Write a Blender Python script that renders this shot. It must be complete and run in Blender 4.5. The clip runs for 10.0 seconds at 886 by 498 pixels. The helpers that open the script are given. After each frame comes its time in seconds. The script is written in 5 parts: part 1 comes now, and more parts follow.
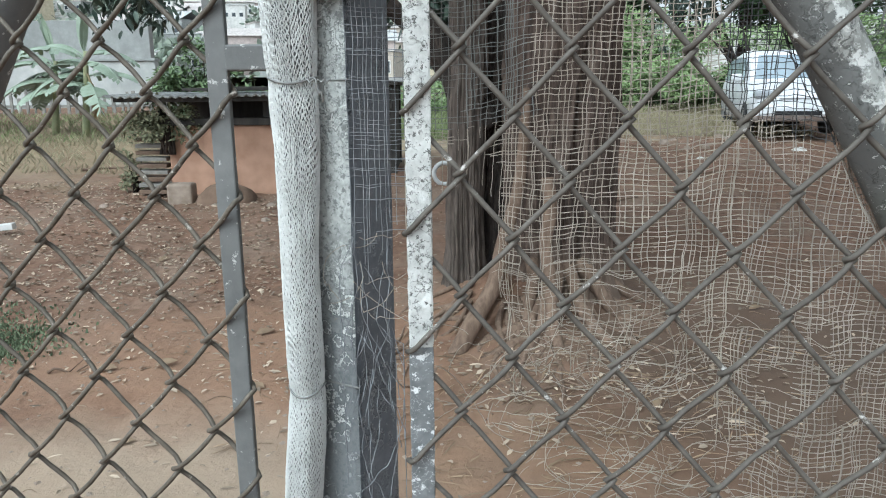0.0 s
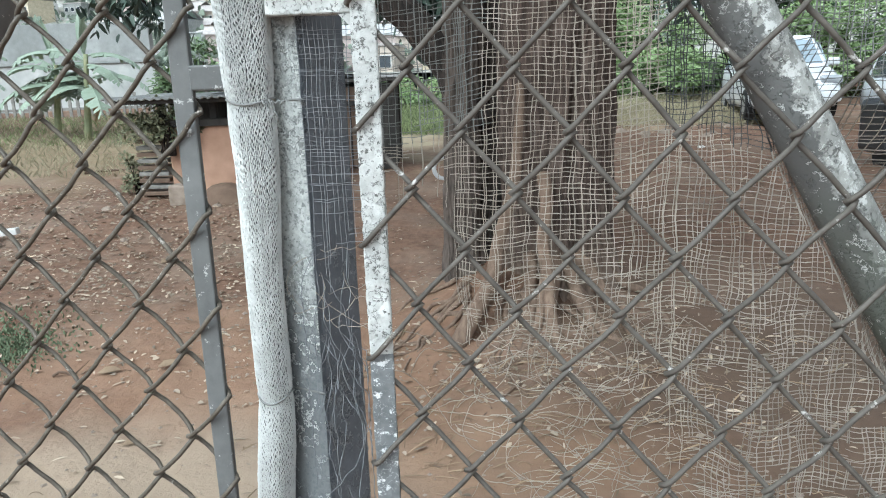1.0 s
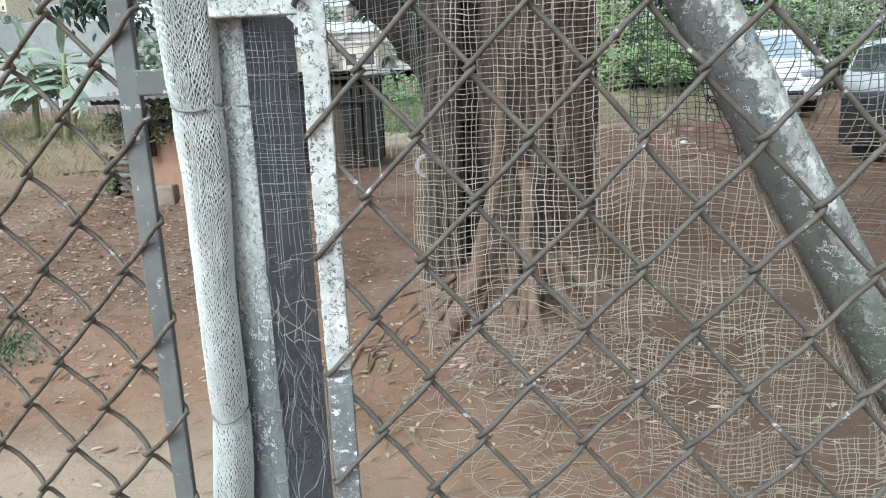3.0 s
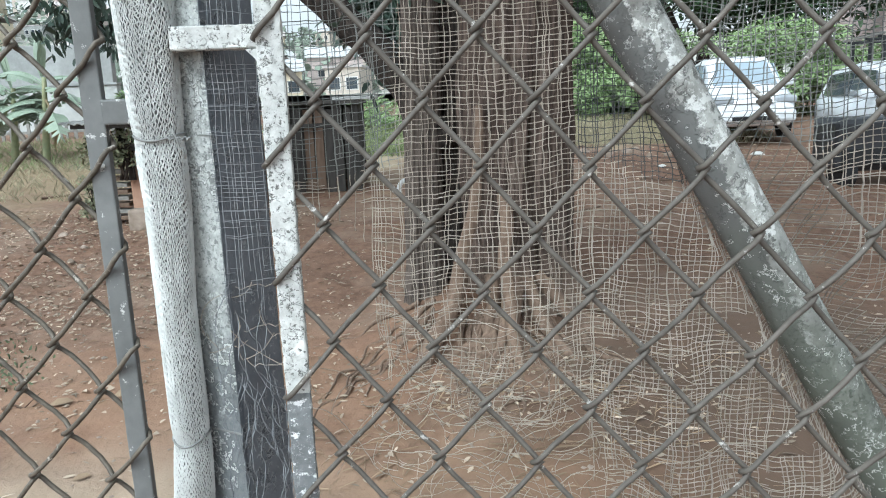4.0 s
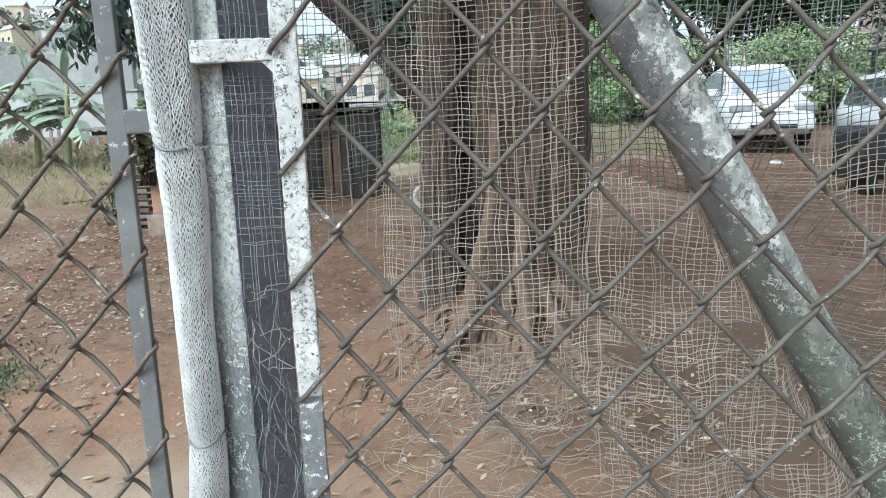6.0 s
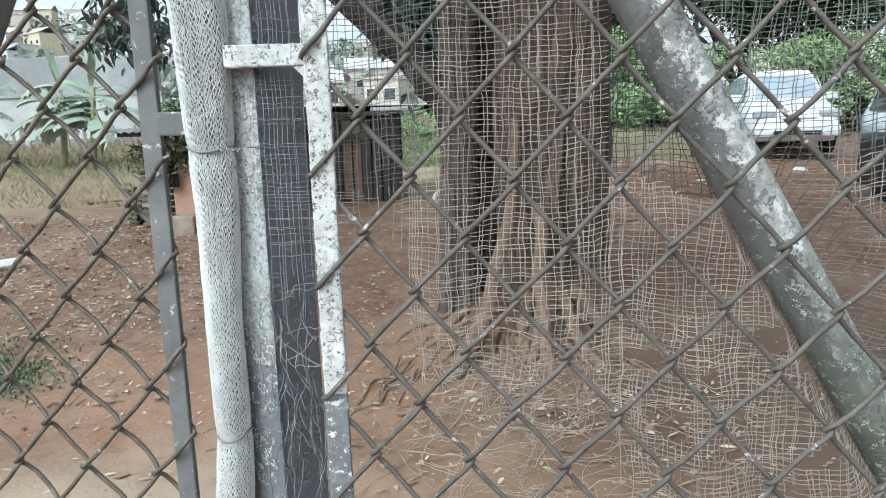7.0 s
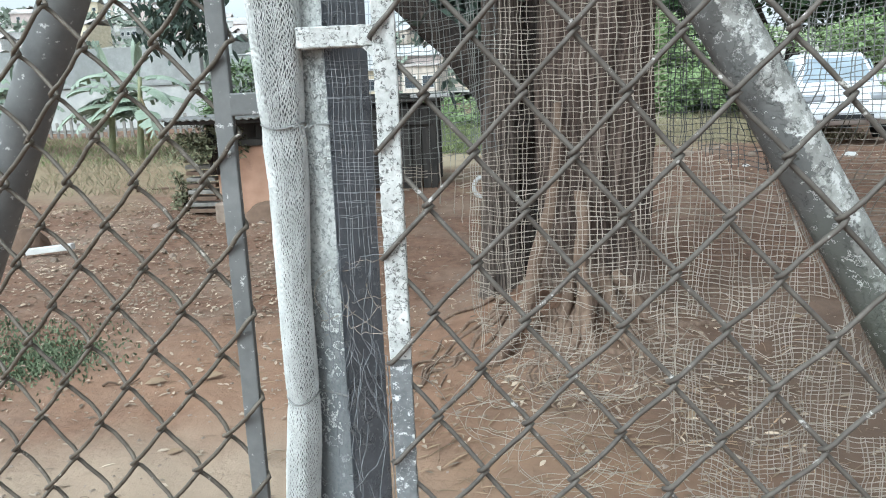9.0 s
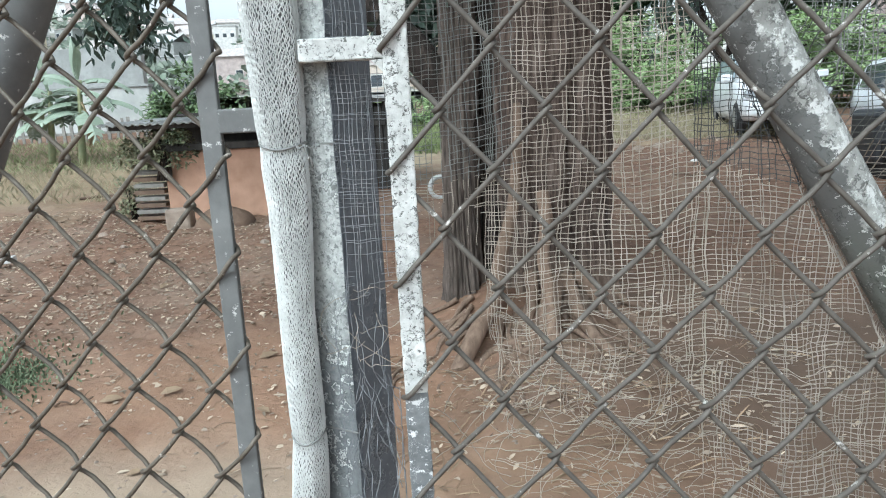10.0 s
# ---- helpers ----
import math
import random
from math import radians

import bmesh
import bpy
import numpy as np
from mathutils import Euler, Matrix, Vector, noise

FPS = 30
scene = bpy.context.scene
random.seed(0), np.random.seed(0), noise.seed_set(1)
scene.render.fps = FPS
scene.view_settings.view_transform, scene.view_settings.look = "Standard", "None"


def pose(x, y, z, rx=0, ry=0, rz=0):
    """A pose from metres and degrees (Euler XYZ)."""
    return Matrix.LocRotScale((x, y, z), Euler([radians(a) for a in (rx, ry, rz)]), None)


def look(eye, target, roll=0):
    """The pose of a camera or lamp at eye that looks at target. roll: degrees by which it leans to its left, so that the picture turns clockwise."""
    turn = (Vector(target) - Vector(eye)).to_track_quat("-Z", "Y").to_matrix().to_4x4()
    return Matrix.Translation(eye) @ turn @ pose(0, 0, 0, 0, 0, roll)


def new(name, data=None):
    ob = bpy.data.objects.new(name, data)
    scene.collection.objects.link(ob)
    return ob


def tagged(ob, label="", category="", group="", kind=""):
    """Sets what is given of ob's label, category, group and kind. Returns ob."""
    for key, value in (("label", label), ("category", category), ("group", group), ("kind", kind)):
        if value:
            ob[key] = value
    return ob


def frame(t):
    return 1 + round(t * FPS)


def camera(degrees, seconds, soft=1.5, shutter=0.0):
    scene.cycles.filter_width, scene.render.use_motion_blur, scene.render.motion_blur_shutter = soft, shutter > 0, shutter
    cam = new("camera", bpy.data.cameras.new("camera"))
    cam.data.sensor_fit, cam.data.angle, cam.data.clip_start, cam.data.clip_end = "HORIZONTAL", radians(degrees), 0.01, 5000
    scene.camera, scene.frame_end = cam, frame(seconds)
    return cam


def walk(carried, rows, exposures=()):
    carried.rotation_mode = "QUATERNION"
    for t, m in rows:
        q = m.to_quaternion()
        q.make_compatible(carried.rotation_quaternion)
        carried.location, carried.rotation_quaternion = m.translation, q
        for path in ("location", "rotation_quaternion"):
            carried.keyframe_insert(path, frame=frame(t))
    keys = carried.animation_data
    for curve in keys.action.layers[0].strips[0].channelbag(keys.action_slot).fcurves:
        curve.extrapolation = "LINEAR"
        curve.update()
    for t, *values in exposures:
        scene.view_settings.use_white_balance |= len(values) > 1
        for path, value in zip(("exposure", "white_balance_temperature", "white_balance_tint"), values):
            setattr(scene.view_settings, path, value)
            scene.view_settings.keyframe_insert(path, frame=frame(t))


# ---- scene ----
cam = camera(64.0, 10.0, 1.1)
PATH = [
    (0, (0.011, 0.015, 1.497), (-0.02, 1.967, 1.062), -0.5),
    (0.5, (0.047, -0.016, 1.518), (0.032, 1.944, 1.12), -1.1),
    (1, (0.058, -0.006, 1.517), (0.011, 1.942, 1.064), -1.9),
    (1.5, (0.056, 0.016, 1.516), (0.012, 1.958, 1.041), -1.6),
    (2, (0.057, 0.024, 1.516), (0.023, 1.963, 1.027), -1.9),
    (3.3, (0.087, 0.021, 1.523), (0.085, 1.972, 1.085), -2.2),
    (3.5, (0.087, 0.016, 1.521), (0.097, 1.971, 1.103), -1.8),
    (4, (0.108, 0.005, 1.527), (0.148, 1.964, 1.126), -2.2),
    (4.5, (0.122, 0.003, 1.525), (0.156, 1.961, 1.122), -2.5),
    (5, (0.123, 0.0, 1.525), (0.136, 1.961, 1.132), -2.3),
    (5.5, (0.119, -0.005, 1.53), (0.134, 1.958, 1.146), -2.2),
    (7, (0.108, -0.022, 1.531), (0.052, 1.943, 1.163), -1.7),
    (7.5, (0.107, -0.029, 1.534), (0.053, 1.939, 1.182), -1.6),
    (8, (0.102, -0.034, 1.534), (0.028, 1.931, 1.17), -1.5),
    (8.5, (0.098, -0.043, 1.526), (-0.017, 1.915, 1.139), -1.5),
    (9, (0.086, -0.055, 1.522), (-0.077, 1.898, 1.124), -2.2),
    (9.5, (0.045, -0.027, 1.533), (-0.049, 1.931, 1.14), -1.5),
    (10, (0.023, -0.008, 1.54), (-0.007, 1.95, 1.133), -3.0),
]
walk(cam, [(t, look(eye, target, roll)) for t, eye, target, roll in PATH], [(0.0, 0.72, 5630, 1), (0.5, 0.9, 5630, 1), (1.0, 0.88, 5630, 1), (3.5, 0.95, 5630, 1), (10.0, 0.95, 5630, 1)])

# ---- light ----
world = bpy.data.worlds.new("overcast_sky")
scene.world = world
world.use_nodes = True
wn, wl = world.node_tree.nodes, world.node_tree.links
sky = wn.new("ShaderNodeTexSky")
sky.sky_type, sky.sun_disc = "NISHITA", False
sky.sun_elevation, sky.sun_rotation = radians(48), radians(215)
sky.dust_density, sky.air_density = 4.0, 1.2
pale = wn.new("ShaderNodeHueSaturation")
pale.inputs["Saturation"].default_value = 0.12
wl.new(sky.outputs["Color"], pale.inputs["Color"])
wl.new(pale.outputs["Color"], wn["Background"].inputs["Color"])
wn["Background"].inputs["Strength"].default_value = 0.15
sun = new("sun", bpy.data.lights.new("sun", "SUN"))
sun.data.energy, sun.data.angle, sun.data.color = 0.75, radians(25), (0.97, 1.0, 0.98)
sun.matrix_world = look((-6.0, -8.5, 11.5), (0, 0, 0))

# ---- helpers of this scene ----


class Geo:
    """Gathers vertices and faces of one mesh."""

    def __init__(self):
        self.v, self.f = [], []

    def add(self, verts, faces):
        n = len(self.v)
        self.v.extend([tuple(p) for p in verts])
        self.f.extend([tuple(n + i for i in f) for f in faces])
        return self

    def box(self, lo, hi, bevel=0.0, m=None):
        bm = bmesh.new()
        bmesh.ops.create_cube(bm, size=1.0)
        lo, hi = Vector(lo), Vector(hi)
        for q in bm.verts:
            q.co = Vector([(lo[k] + hi[k]) / 2 + q.co[k] * (hi[k] - lo[k]) for k in range(3)])
        if bevel:
            bmesh.ops.bevel(bm, geom=bm.edges[:], offset=bevel, segments=2, affect="EDGES", profile=0.5)
        if m is not None:
            bm.transform(m)
        bm.verts.index_update()
        self.add([q.co[:] for q in bm.verts], [[q.index for q in f.verts] for f in bm.faces])
        bm.free()
        return self

    def tube(self, pts, r, n=8, caps=True):
        pts = [Vector(p) for p in pts]
        rs = r if isinstance(r, (list, tuple)) else [r] * len(pts)
        side = None
        rings = []
        for i, p in enumerate(pts):
            d = (pts[min(i + 1, len(pts) - 1)] - pts[max(i - 1, 0)]).normalized()
            if side is None:
                side = d.orthogonal().normalized()
            side = (side - d * side.dot(d)).normalized()
            up = d.cross(side)
            rings.append([p + rs[i] * (math.cos(6.28318 * k / n) * side + math.sin(6.28318 * k / n) * up) for k in range(n)])
        faces = [(i * n + k, i * n + (k + 1) % n, (i + 1) * n + (k + 1) % n, (i + 1) * n + k) for i in range(len(pts) - 1) for k in range(n)]
        if caps:
            faces += [tuple(reversed(range(n))), tuple((len(pts) - 1) * n + k for k in range(n))]
        return self.add([q for ring in rings for q in ring], faces)

    def blade(self, base, tip, width, normal, bow=0.0):
        """A leaf or blade: a pointed, bowed strip of four faces."""
        base, tip, normal = Vector(base), Vector(tip), Vector(normal)
        d = tip - base
        w = d.cross(normal)
        w = w.normalized() * width / 2 if w.length > 1e-6 else Vector((width / 2, 0, 0))
        lift = normal.normalized() * bow
        a, b = base + d * 0.3 + lift * 0.8, base + d * 0.7 + lift * 0.7
        return self.add([base, a + w, a - lift * 0.25, a - w, b + w * 0.8, b - lift * 0.25, b - w * 0.8, tip],
                        [(0, 1, 2), (0, 2, 3), (1, 4, 5, 2), (2, 5, 6, 3), (4, 7, 5), (5, 7, 6)])


def world_loc(ob):
    return Vector(ob.location) + (world_loc(ob.parent) if ob.parent else Vector())


def mesh_of(name, geo, material, smooth=False, shift=None):
    me = bpy.data.meshes.new(name)
    v = geo.v if shift is None else [(p[0] - shift[0], p[1] - shift[1], p[2] - shift[2]) for p in geo.v]
    me.from_pydata(v, [], geo.f)
    for m in material if isinstance(material, (list, tuple)) else [material]:
        me.materials.append(m)
    if smooth:
        me.polygons.foreach_set("use_smooth", [True] * len(me.polygons))
    me.update()
    return me


def part(name, geo, material, parent, label="", smooth=False, local=False):
    """Links geo as one mesh object under a thing or a part. Its places are the world's, or the thing's own where local."""
    ob = new(name, mesh_of(name, geo, material, smooth, None if local else world_loc(parent)))
    ob.parent = parent
    return tagged(ob, label)


def thing(name, label, category, at=(0, 0, 0), group="", kind=""):
    ob = new(name)
    ob.location = at
    ob.empty_display_size = 0.1
    return tagged(ob, label, category, group, kind)


def solid(name, geo, material, label, category, smooth=False, group="", kind="", at=(0, 0, 0)):
    ob = new(name, mesh_of(name, geo, material, smooth, at))
    ob.location = at
    return tagged(ob, label, category, group, kind)


def rnd(a, b):
    return random.uniform(a, b)


def nz(x, y, z=0.0):
    return noise.noise(Vector((x, y, z)))


# ---- materials ----
def surf(name, a, b, scale=20.0, rough=0.8, bump=0.2, bump_scale=None, spot=None, spot_scale=30.0, spot_at=0.6, spot_soft=0.05, large=1.5, metal=0.0, island=0.0, stretch=(1, 1, 1), spec=0.3):
    """Two tones mixed by fine and broad noise, with optional spots of a third, and relief."""
    m = bpy.data.materials.new(name)
    m.use_nodes = True
    nt = m.node_tree
    n, l = nt.nodes, nt.links
    p = n["Principled BSDF"]
    tc, ob = n.new("ShaderNodeTexCoord"), n.new("ShaderNodeObjectInfo")
    mp = n.new("ShaderNodeMapping")
    mp.inputs["Scale"].default_value = stretch
    sh = n.new("ShaderNodeVectorMath")
    sh.operation = "MULTIPLY_ADD"
    sh.inputs[1].default_value = (7.0, 5.0, 3.0)
    l.new(ob.outputs["Random"], sh.inputs[0])
    l.new(tc.outputs["Object"], sh.inputs[2])
    l.new(sh.outputs[0], mp.inputs["Vector"])

    def tex(s, detail=6.0, roughness=0.6):
        t = n.new("ShaderNodeTexNoise")
        t.inputs["Scale"].default_value, t.inputs["Detail"].default_value, t.inputs["Roughness"].default_value = s, detail, roughness
        l.new(mp.outputs["Vector"], t.inputs["Vector"])
        return t.outputs["Fac"]

    def ramp(fac, lo, hi):
        r = n.new("ShaderNodeMapRange")
        r.inputs["From Min"].default_value, r.inputs["From Max"].default_value = lo, hi
        l.new(fac, r.inputs["Value"])
        return r.outputs["Result"]

    def mix(fac, x, y, blend="MIX"):
        k = n.new("ShaderNodeMix")
        k.data_type, k.blend_type = "RGBA", blend
        for sock, val in ((k.inputs["Factor"], fac), (k.inputs["A"], x), (k.inputs["B"], y)):
            if isinstance(val, (float, int)):
                sock.default_value = val
            elif isinstance(val, (tuple, list)):
                sock.default_value = (*val, 1)
            else:
                l.new(val, sock)
        return k.outputs["Result"]

    fine = tex(scale)
    col = mix(ramp(fine, 0.3, 0.7), a, b)
    broad = tex(large, 3.0)
    col = mix(ramp(broad, 0.3, 0.7), mix(1.0, col, (0.75, 0.75, 0.75), "MULTIPLY"), col)
    if island:
        gi = n.new("ShaderNodeNewGeometry")
        hs = n.new("ShaderNodeHueSaturation")
        mr = n.new("ShaderNodeMapRange")
        mr.inputs["To Min"].default_value, mr.inputs["To Max"].default_value = 1 - island, 1 + island
        l.new(gi.outputs["Random Per Island"], mr.inputs["Value"])
        l.new(mr.outputs["Result"], hs.inputs["Value"])
        l.new(col, hs.inputs["Color"])
        col = hs.outputs["Color"]
    if spot:
        sf = tex(spot_scale, 7.0, 0.68)
        col = mix(ramp(sf, spot_at - spot_soft, spot_at + spot_soft), col, spot)
    l.new(col, p.inputs["Base Color"])
    p.inputs["Roughness"].default_value, p.inputs["Metallic"].default_value = rough, metal
    p.inputs["Specular IOR Level"].default_value = spec
    if bump:
        bp = n.new("ShaderNodeBump")
        bp.inputs["Strength"].default_value = bump
        bp.inputs["Distance"].default_value = 0.3 / (bump_scale or scale)
        l.new(tex(bump_scale or scale, 8.0, 0.65), bp.inputs["Height"])
        l.new(bp.outputs["Normal"], p.inputs["Normal"])
    return m


def stained(m, colour, level, spread, most, wobble=14.0):
    """Lays a damp, mossy stain with a ragged upper edge over the lower part of m."""
    n, l = m.node_tree.nodes, m.node_tree.links
    p = n["Principled BSDF"]
    base = p.inputs["Base Color"].links[0].from_socket
    tc, xyz, wob = n.new("ShaderNodeTexCoord"), n.new("ShaderNodeSeparateXYZ"), n.new("ShaderNodeTexNoise")
    wob.inputs["Scale"].default_value, wob.inputs["Detail"].default_value, wob.inputs["Roughness"].default_value = wobble, 8.0, 0.7
    l.new(tc.outputs["Object"], xyz.inputs[0])
    l.new(tc.outputs["Object"], wob.inputs["Vector"])
    ad = n.new("ShaderNodeMath")
    ad.operation = "MULTIPLY_ADD"
    ad.inputs[1].default_value = spread * 2.5
    l.new(wob.outputs["Fac"], ad.inputs[0])
    l.new(xyz.outputs["Z"], ad.inputs[2])
    mr = n.new("ShaderNodeMapRange")
    mr.inputs["From Min"].default_value, mr.inputs["From Max"].default_value = level - spread * 0.5 + spread * 1.25, level + spread * 0.5 + spread * 1.25
    mr.inputs["To Min"].default_value, mr.inputs["To Max"].default_value = most, 0.0
    l.new(ad.outputs["Value"], mr.inputs["Value"])
    k = n.new("ShaderNodeMix")
    k.data_type = "RGBA"
    k.inputs["B"].default_value = (*colour, 1)
    l.new(mr.outputs["Result"], k.inputs["Factor"])
    l.new(base, k.inputs["A"])
    l.new(k.outputs["Result"], p.inputs["Base Color"])
    return m


def flaked(m, colour, scale, at, band, most=1.0, cluster=9.0, relief=0.5):
    """Thin curling edges of lifted paint or lichen rings, in clusters."""
    n, l = m.node_tree.nodes, m.node_tree.links
    p = n["Principled BSDF"]
    base = p.inputs["Base Color"].links[0].from_socket
    tc = n.new("ShaderNodeTexCoord")
    facs = []
    for s, d in ((scale, 3.0), (cluster, 4.0)):
        t = n.new("ShaderNodeTexNoise")
        t.inputs["Scale"].default_value, t.inputs["Detail"].default_value, t.inputs["Roughness"].default_value = s, d, 0.6
        l.new(tc.outputs["Object"], t.inputs["Vector"])
        facs.append(t.outputs["Fac"])
    off, size = n.new("ShaderNodeMath"), n.new("ShaderNodeMath")
    off.operation, size.operation = "SUBTRACT", "ABSOLUTE"
    off.inputs[1].default_value = at
    l.new(facs[0], off.inputs[0])
    l.new(off.outputs["Value"], size.inputs[0])
    ring, where, both = n.new("ShaderNodeMapRange"), n.new("ShaderNodeMapRange"), n.new("ShaderNodeMath")
    ring.inputs["From Min"].default_value, ring.inputs["From Max"].default_value = band * 0.5, band
    ring.inputs["To Min"].default_value, ring.inputs["To Max"].default_value = most, 0.0
    where.inputs["From Min"].default_value, where.inputs["From Max"].default_value = 0.44, 0.56
    both.operation = "MULTIPLY"
    l.new(size.outputs["Value"], ring.inputs["Value"])
    l.new(facs[1], where.inputs["Value"])
    l.new(ring.outputs["Result"], both.inputs[0])
    l.new(where.outputs["Result"], both.inputs[1])
    k = n.new("ShaderNodeMix")
    k.data_type = "RGBA"
    k.inputs["B"].default_value = (*colour, 1)
    l.new(both.outputs["Value"], k.inputs["Factor"])
    l.new(base, k.inputs["A"])
    l.new(k.outputs["Result"], p.inputs["Base Color"])
    bp = n.new("ShaderNodeBump")
    bp.inputs["Strength"].default_value, bp.inputs["Distance"].default_value = relief, 0.0015
    l.new(both.outputs["Value"], bp.inputs["Height"])
    if p.inputs["Normal"].links:
        l.new(p.inputs["Normal"].links[0].from_socket, bp.inputs["Normal"])
    l.new(bp.outputs["Normal"], p.inputs["Normal"])
    return m


def shaded_side(m, colour, direction, at, soft, wobble=22.0):
    """Paints shade into the pipe side facing away from direction, with a ragged edge to the lichen."""
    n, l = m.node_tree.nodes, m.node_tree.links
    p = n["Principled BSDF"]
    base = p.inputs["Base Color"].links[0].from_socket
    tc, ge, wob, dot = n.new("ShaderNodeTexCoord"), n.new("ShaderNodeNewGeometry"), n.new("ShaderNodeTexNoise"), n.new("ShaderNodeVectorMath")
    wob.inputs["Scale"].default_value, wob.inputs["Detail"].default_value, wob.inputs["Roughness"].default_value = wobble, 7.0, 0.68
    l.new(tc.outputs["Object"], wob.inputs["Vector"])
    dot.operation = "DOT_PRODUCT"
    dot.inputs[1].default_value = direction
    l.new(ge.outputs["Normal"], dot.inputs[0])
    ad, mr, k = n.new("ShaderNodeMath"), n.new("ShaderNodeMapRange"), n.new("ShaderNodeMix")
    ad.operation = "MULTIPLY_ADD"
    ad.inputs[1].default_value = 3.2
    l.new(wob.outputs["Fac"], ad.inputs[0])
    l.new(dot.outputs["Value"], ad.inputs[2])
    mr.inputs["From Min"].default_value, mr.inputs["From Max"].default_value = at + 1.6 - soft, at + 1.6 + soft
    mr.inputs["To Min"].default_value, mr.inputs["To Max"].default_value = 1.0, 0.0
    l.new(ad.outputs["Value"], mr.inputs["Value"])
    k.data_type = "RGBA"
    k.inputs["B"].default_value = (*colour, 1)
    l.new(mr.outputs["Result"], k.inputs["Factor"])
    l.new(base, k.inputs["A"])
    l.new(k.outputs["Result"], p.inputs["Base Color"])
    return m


def soil():
    """Brown earth with a sandy worn path, a redder scraped patch and painted tree shade."""
    m = surf("dirt", (0.13, 0.073, 0.047), (0.24, 0.142, 0.093), 14, 0.95, 0.9, 24, (0.25, 0.183, 0.135), 0.9, 0.62, 0.15, 2.2)
    nt = m.node_tree
    n, l = nt.nodes, nt.links
    p = n["Principled BSDF"]
    base = p.inputs["Base Color"].links[0].from_socket
    tc = n.new("ShaderNodeTexCoord")
    wob = n.new("ShaderNodeTexNoise")
    wob.inputs["Scale"].default_value, wob.inputs["Detail"].default_value = 1.6, 8.0
    l.new(tc.outputs["Object"], wob.inputs["Vector"])
    # The two dark patches right of the trunk put the tree's shade into the soil.
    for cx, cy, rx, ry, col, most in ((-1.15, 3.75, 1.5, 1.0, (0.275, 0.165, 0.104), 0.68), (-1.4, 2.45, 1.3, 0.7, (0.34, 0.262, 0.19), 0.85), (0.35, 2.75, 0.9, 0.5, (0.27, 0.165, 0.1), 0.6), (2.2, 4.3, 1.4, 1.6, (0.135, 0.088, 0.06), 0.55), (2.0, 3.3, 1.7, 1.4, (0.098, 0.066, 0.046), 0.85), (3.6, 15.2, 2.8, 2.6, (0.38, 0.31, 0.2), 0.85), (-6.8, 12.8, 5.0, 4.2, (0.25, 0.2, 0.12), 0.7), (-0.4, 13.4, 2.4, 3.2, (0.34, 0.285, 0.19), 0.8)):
        mp = n.new("ShaderNodeMapping")
        mp.inputs["Location"].default_value = (-cx / rx, -cy / ry, 0)
        mp.inputs["Scale"].default_value = (1 / rx, 1 / ry, 0)
        l.new(tc.outputs["Object"], mp.inputs["Vector"])
        ln = n.new("ShaderNodeVectorMath")
        ln.operation = "LENGTH"
        l.new(mp.outputs["Vector"], ln.inputs[0])
        ad = n.new("ShaderNodeMath")
        ad.operation = "MULTIPLY_ADD"
        ad.inputs[1].default_value = 1.6
        l.new(wob.outputs["Fac"], ad.inputs[0])
        l.new(ln.outputs["Value"], ad.inputs[2])
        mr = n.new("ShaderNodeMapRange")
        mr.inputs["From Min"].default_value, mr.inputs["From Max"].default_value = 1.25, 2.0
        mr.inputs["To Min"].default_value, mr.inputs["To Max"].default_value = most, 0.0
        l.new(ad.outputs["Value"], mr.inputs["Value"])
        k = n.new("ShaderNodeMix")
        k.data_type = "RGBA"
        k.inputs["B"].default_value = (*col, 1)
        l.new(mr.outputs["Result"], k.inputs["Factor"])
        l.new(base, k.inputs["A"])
        base = k.outputs["Result"]
    l.new(base, p.inputs["Base Color"])
    return m


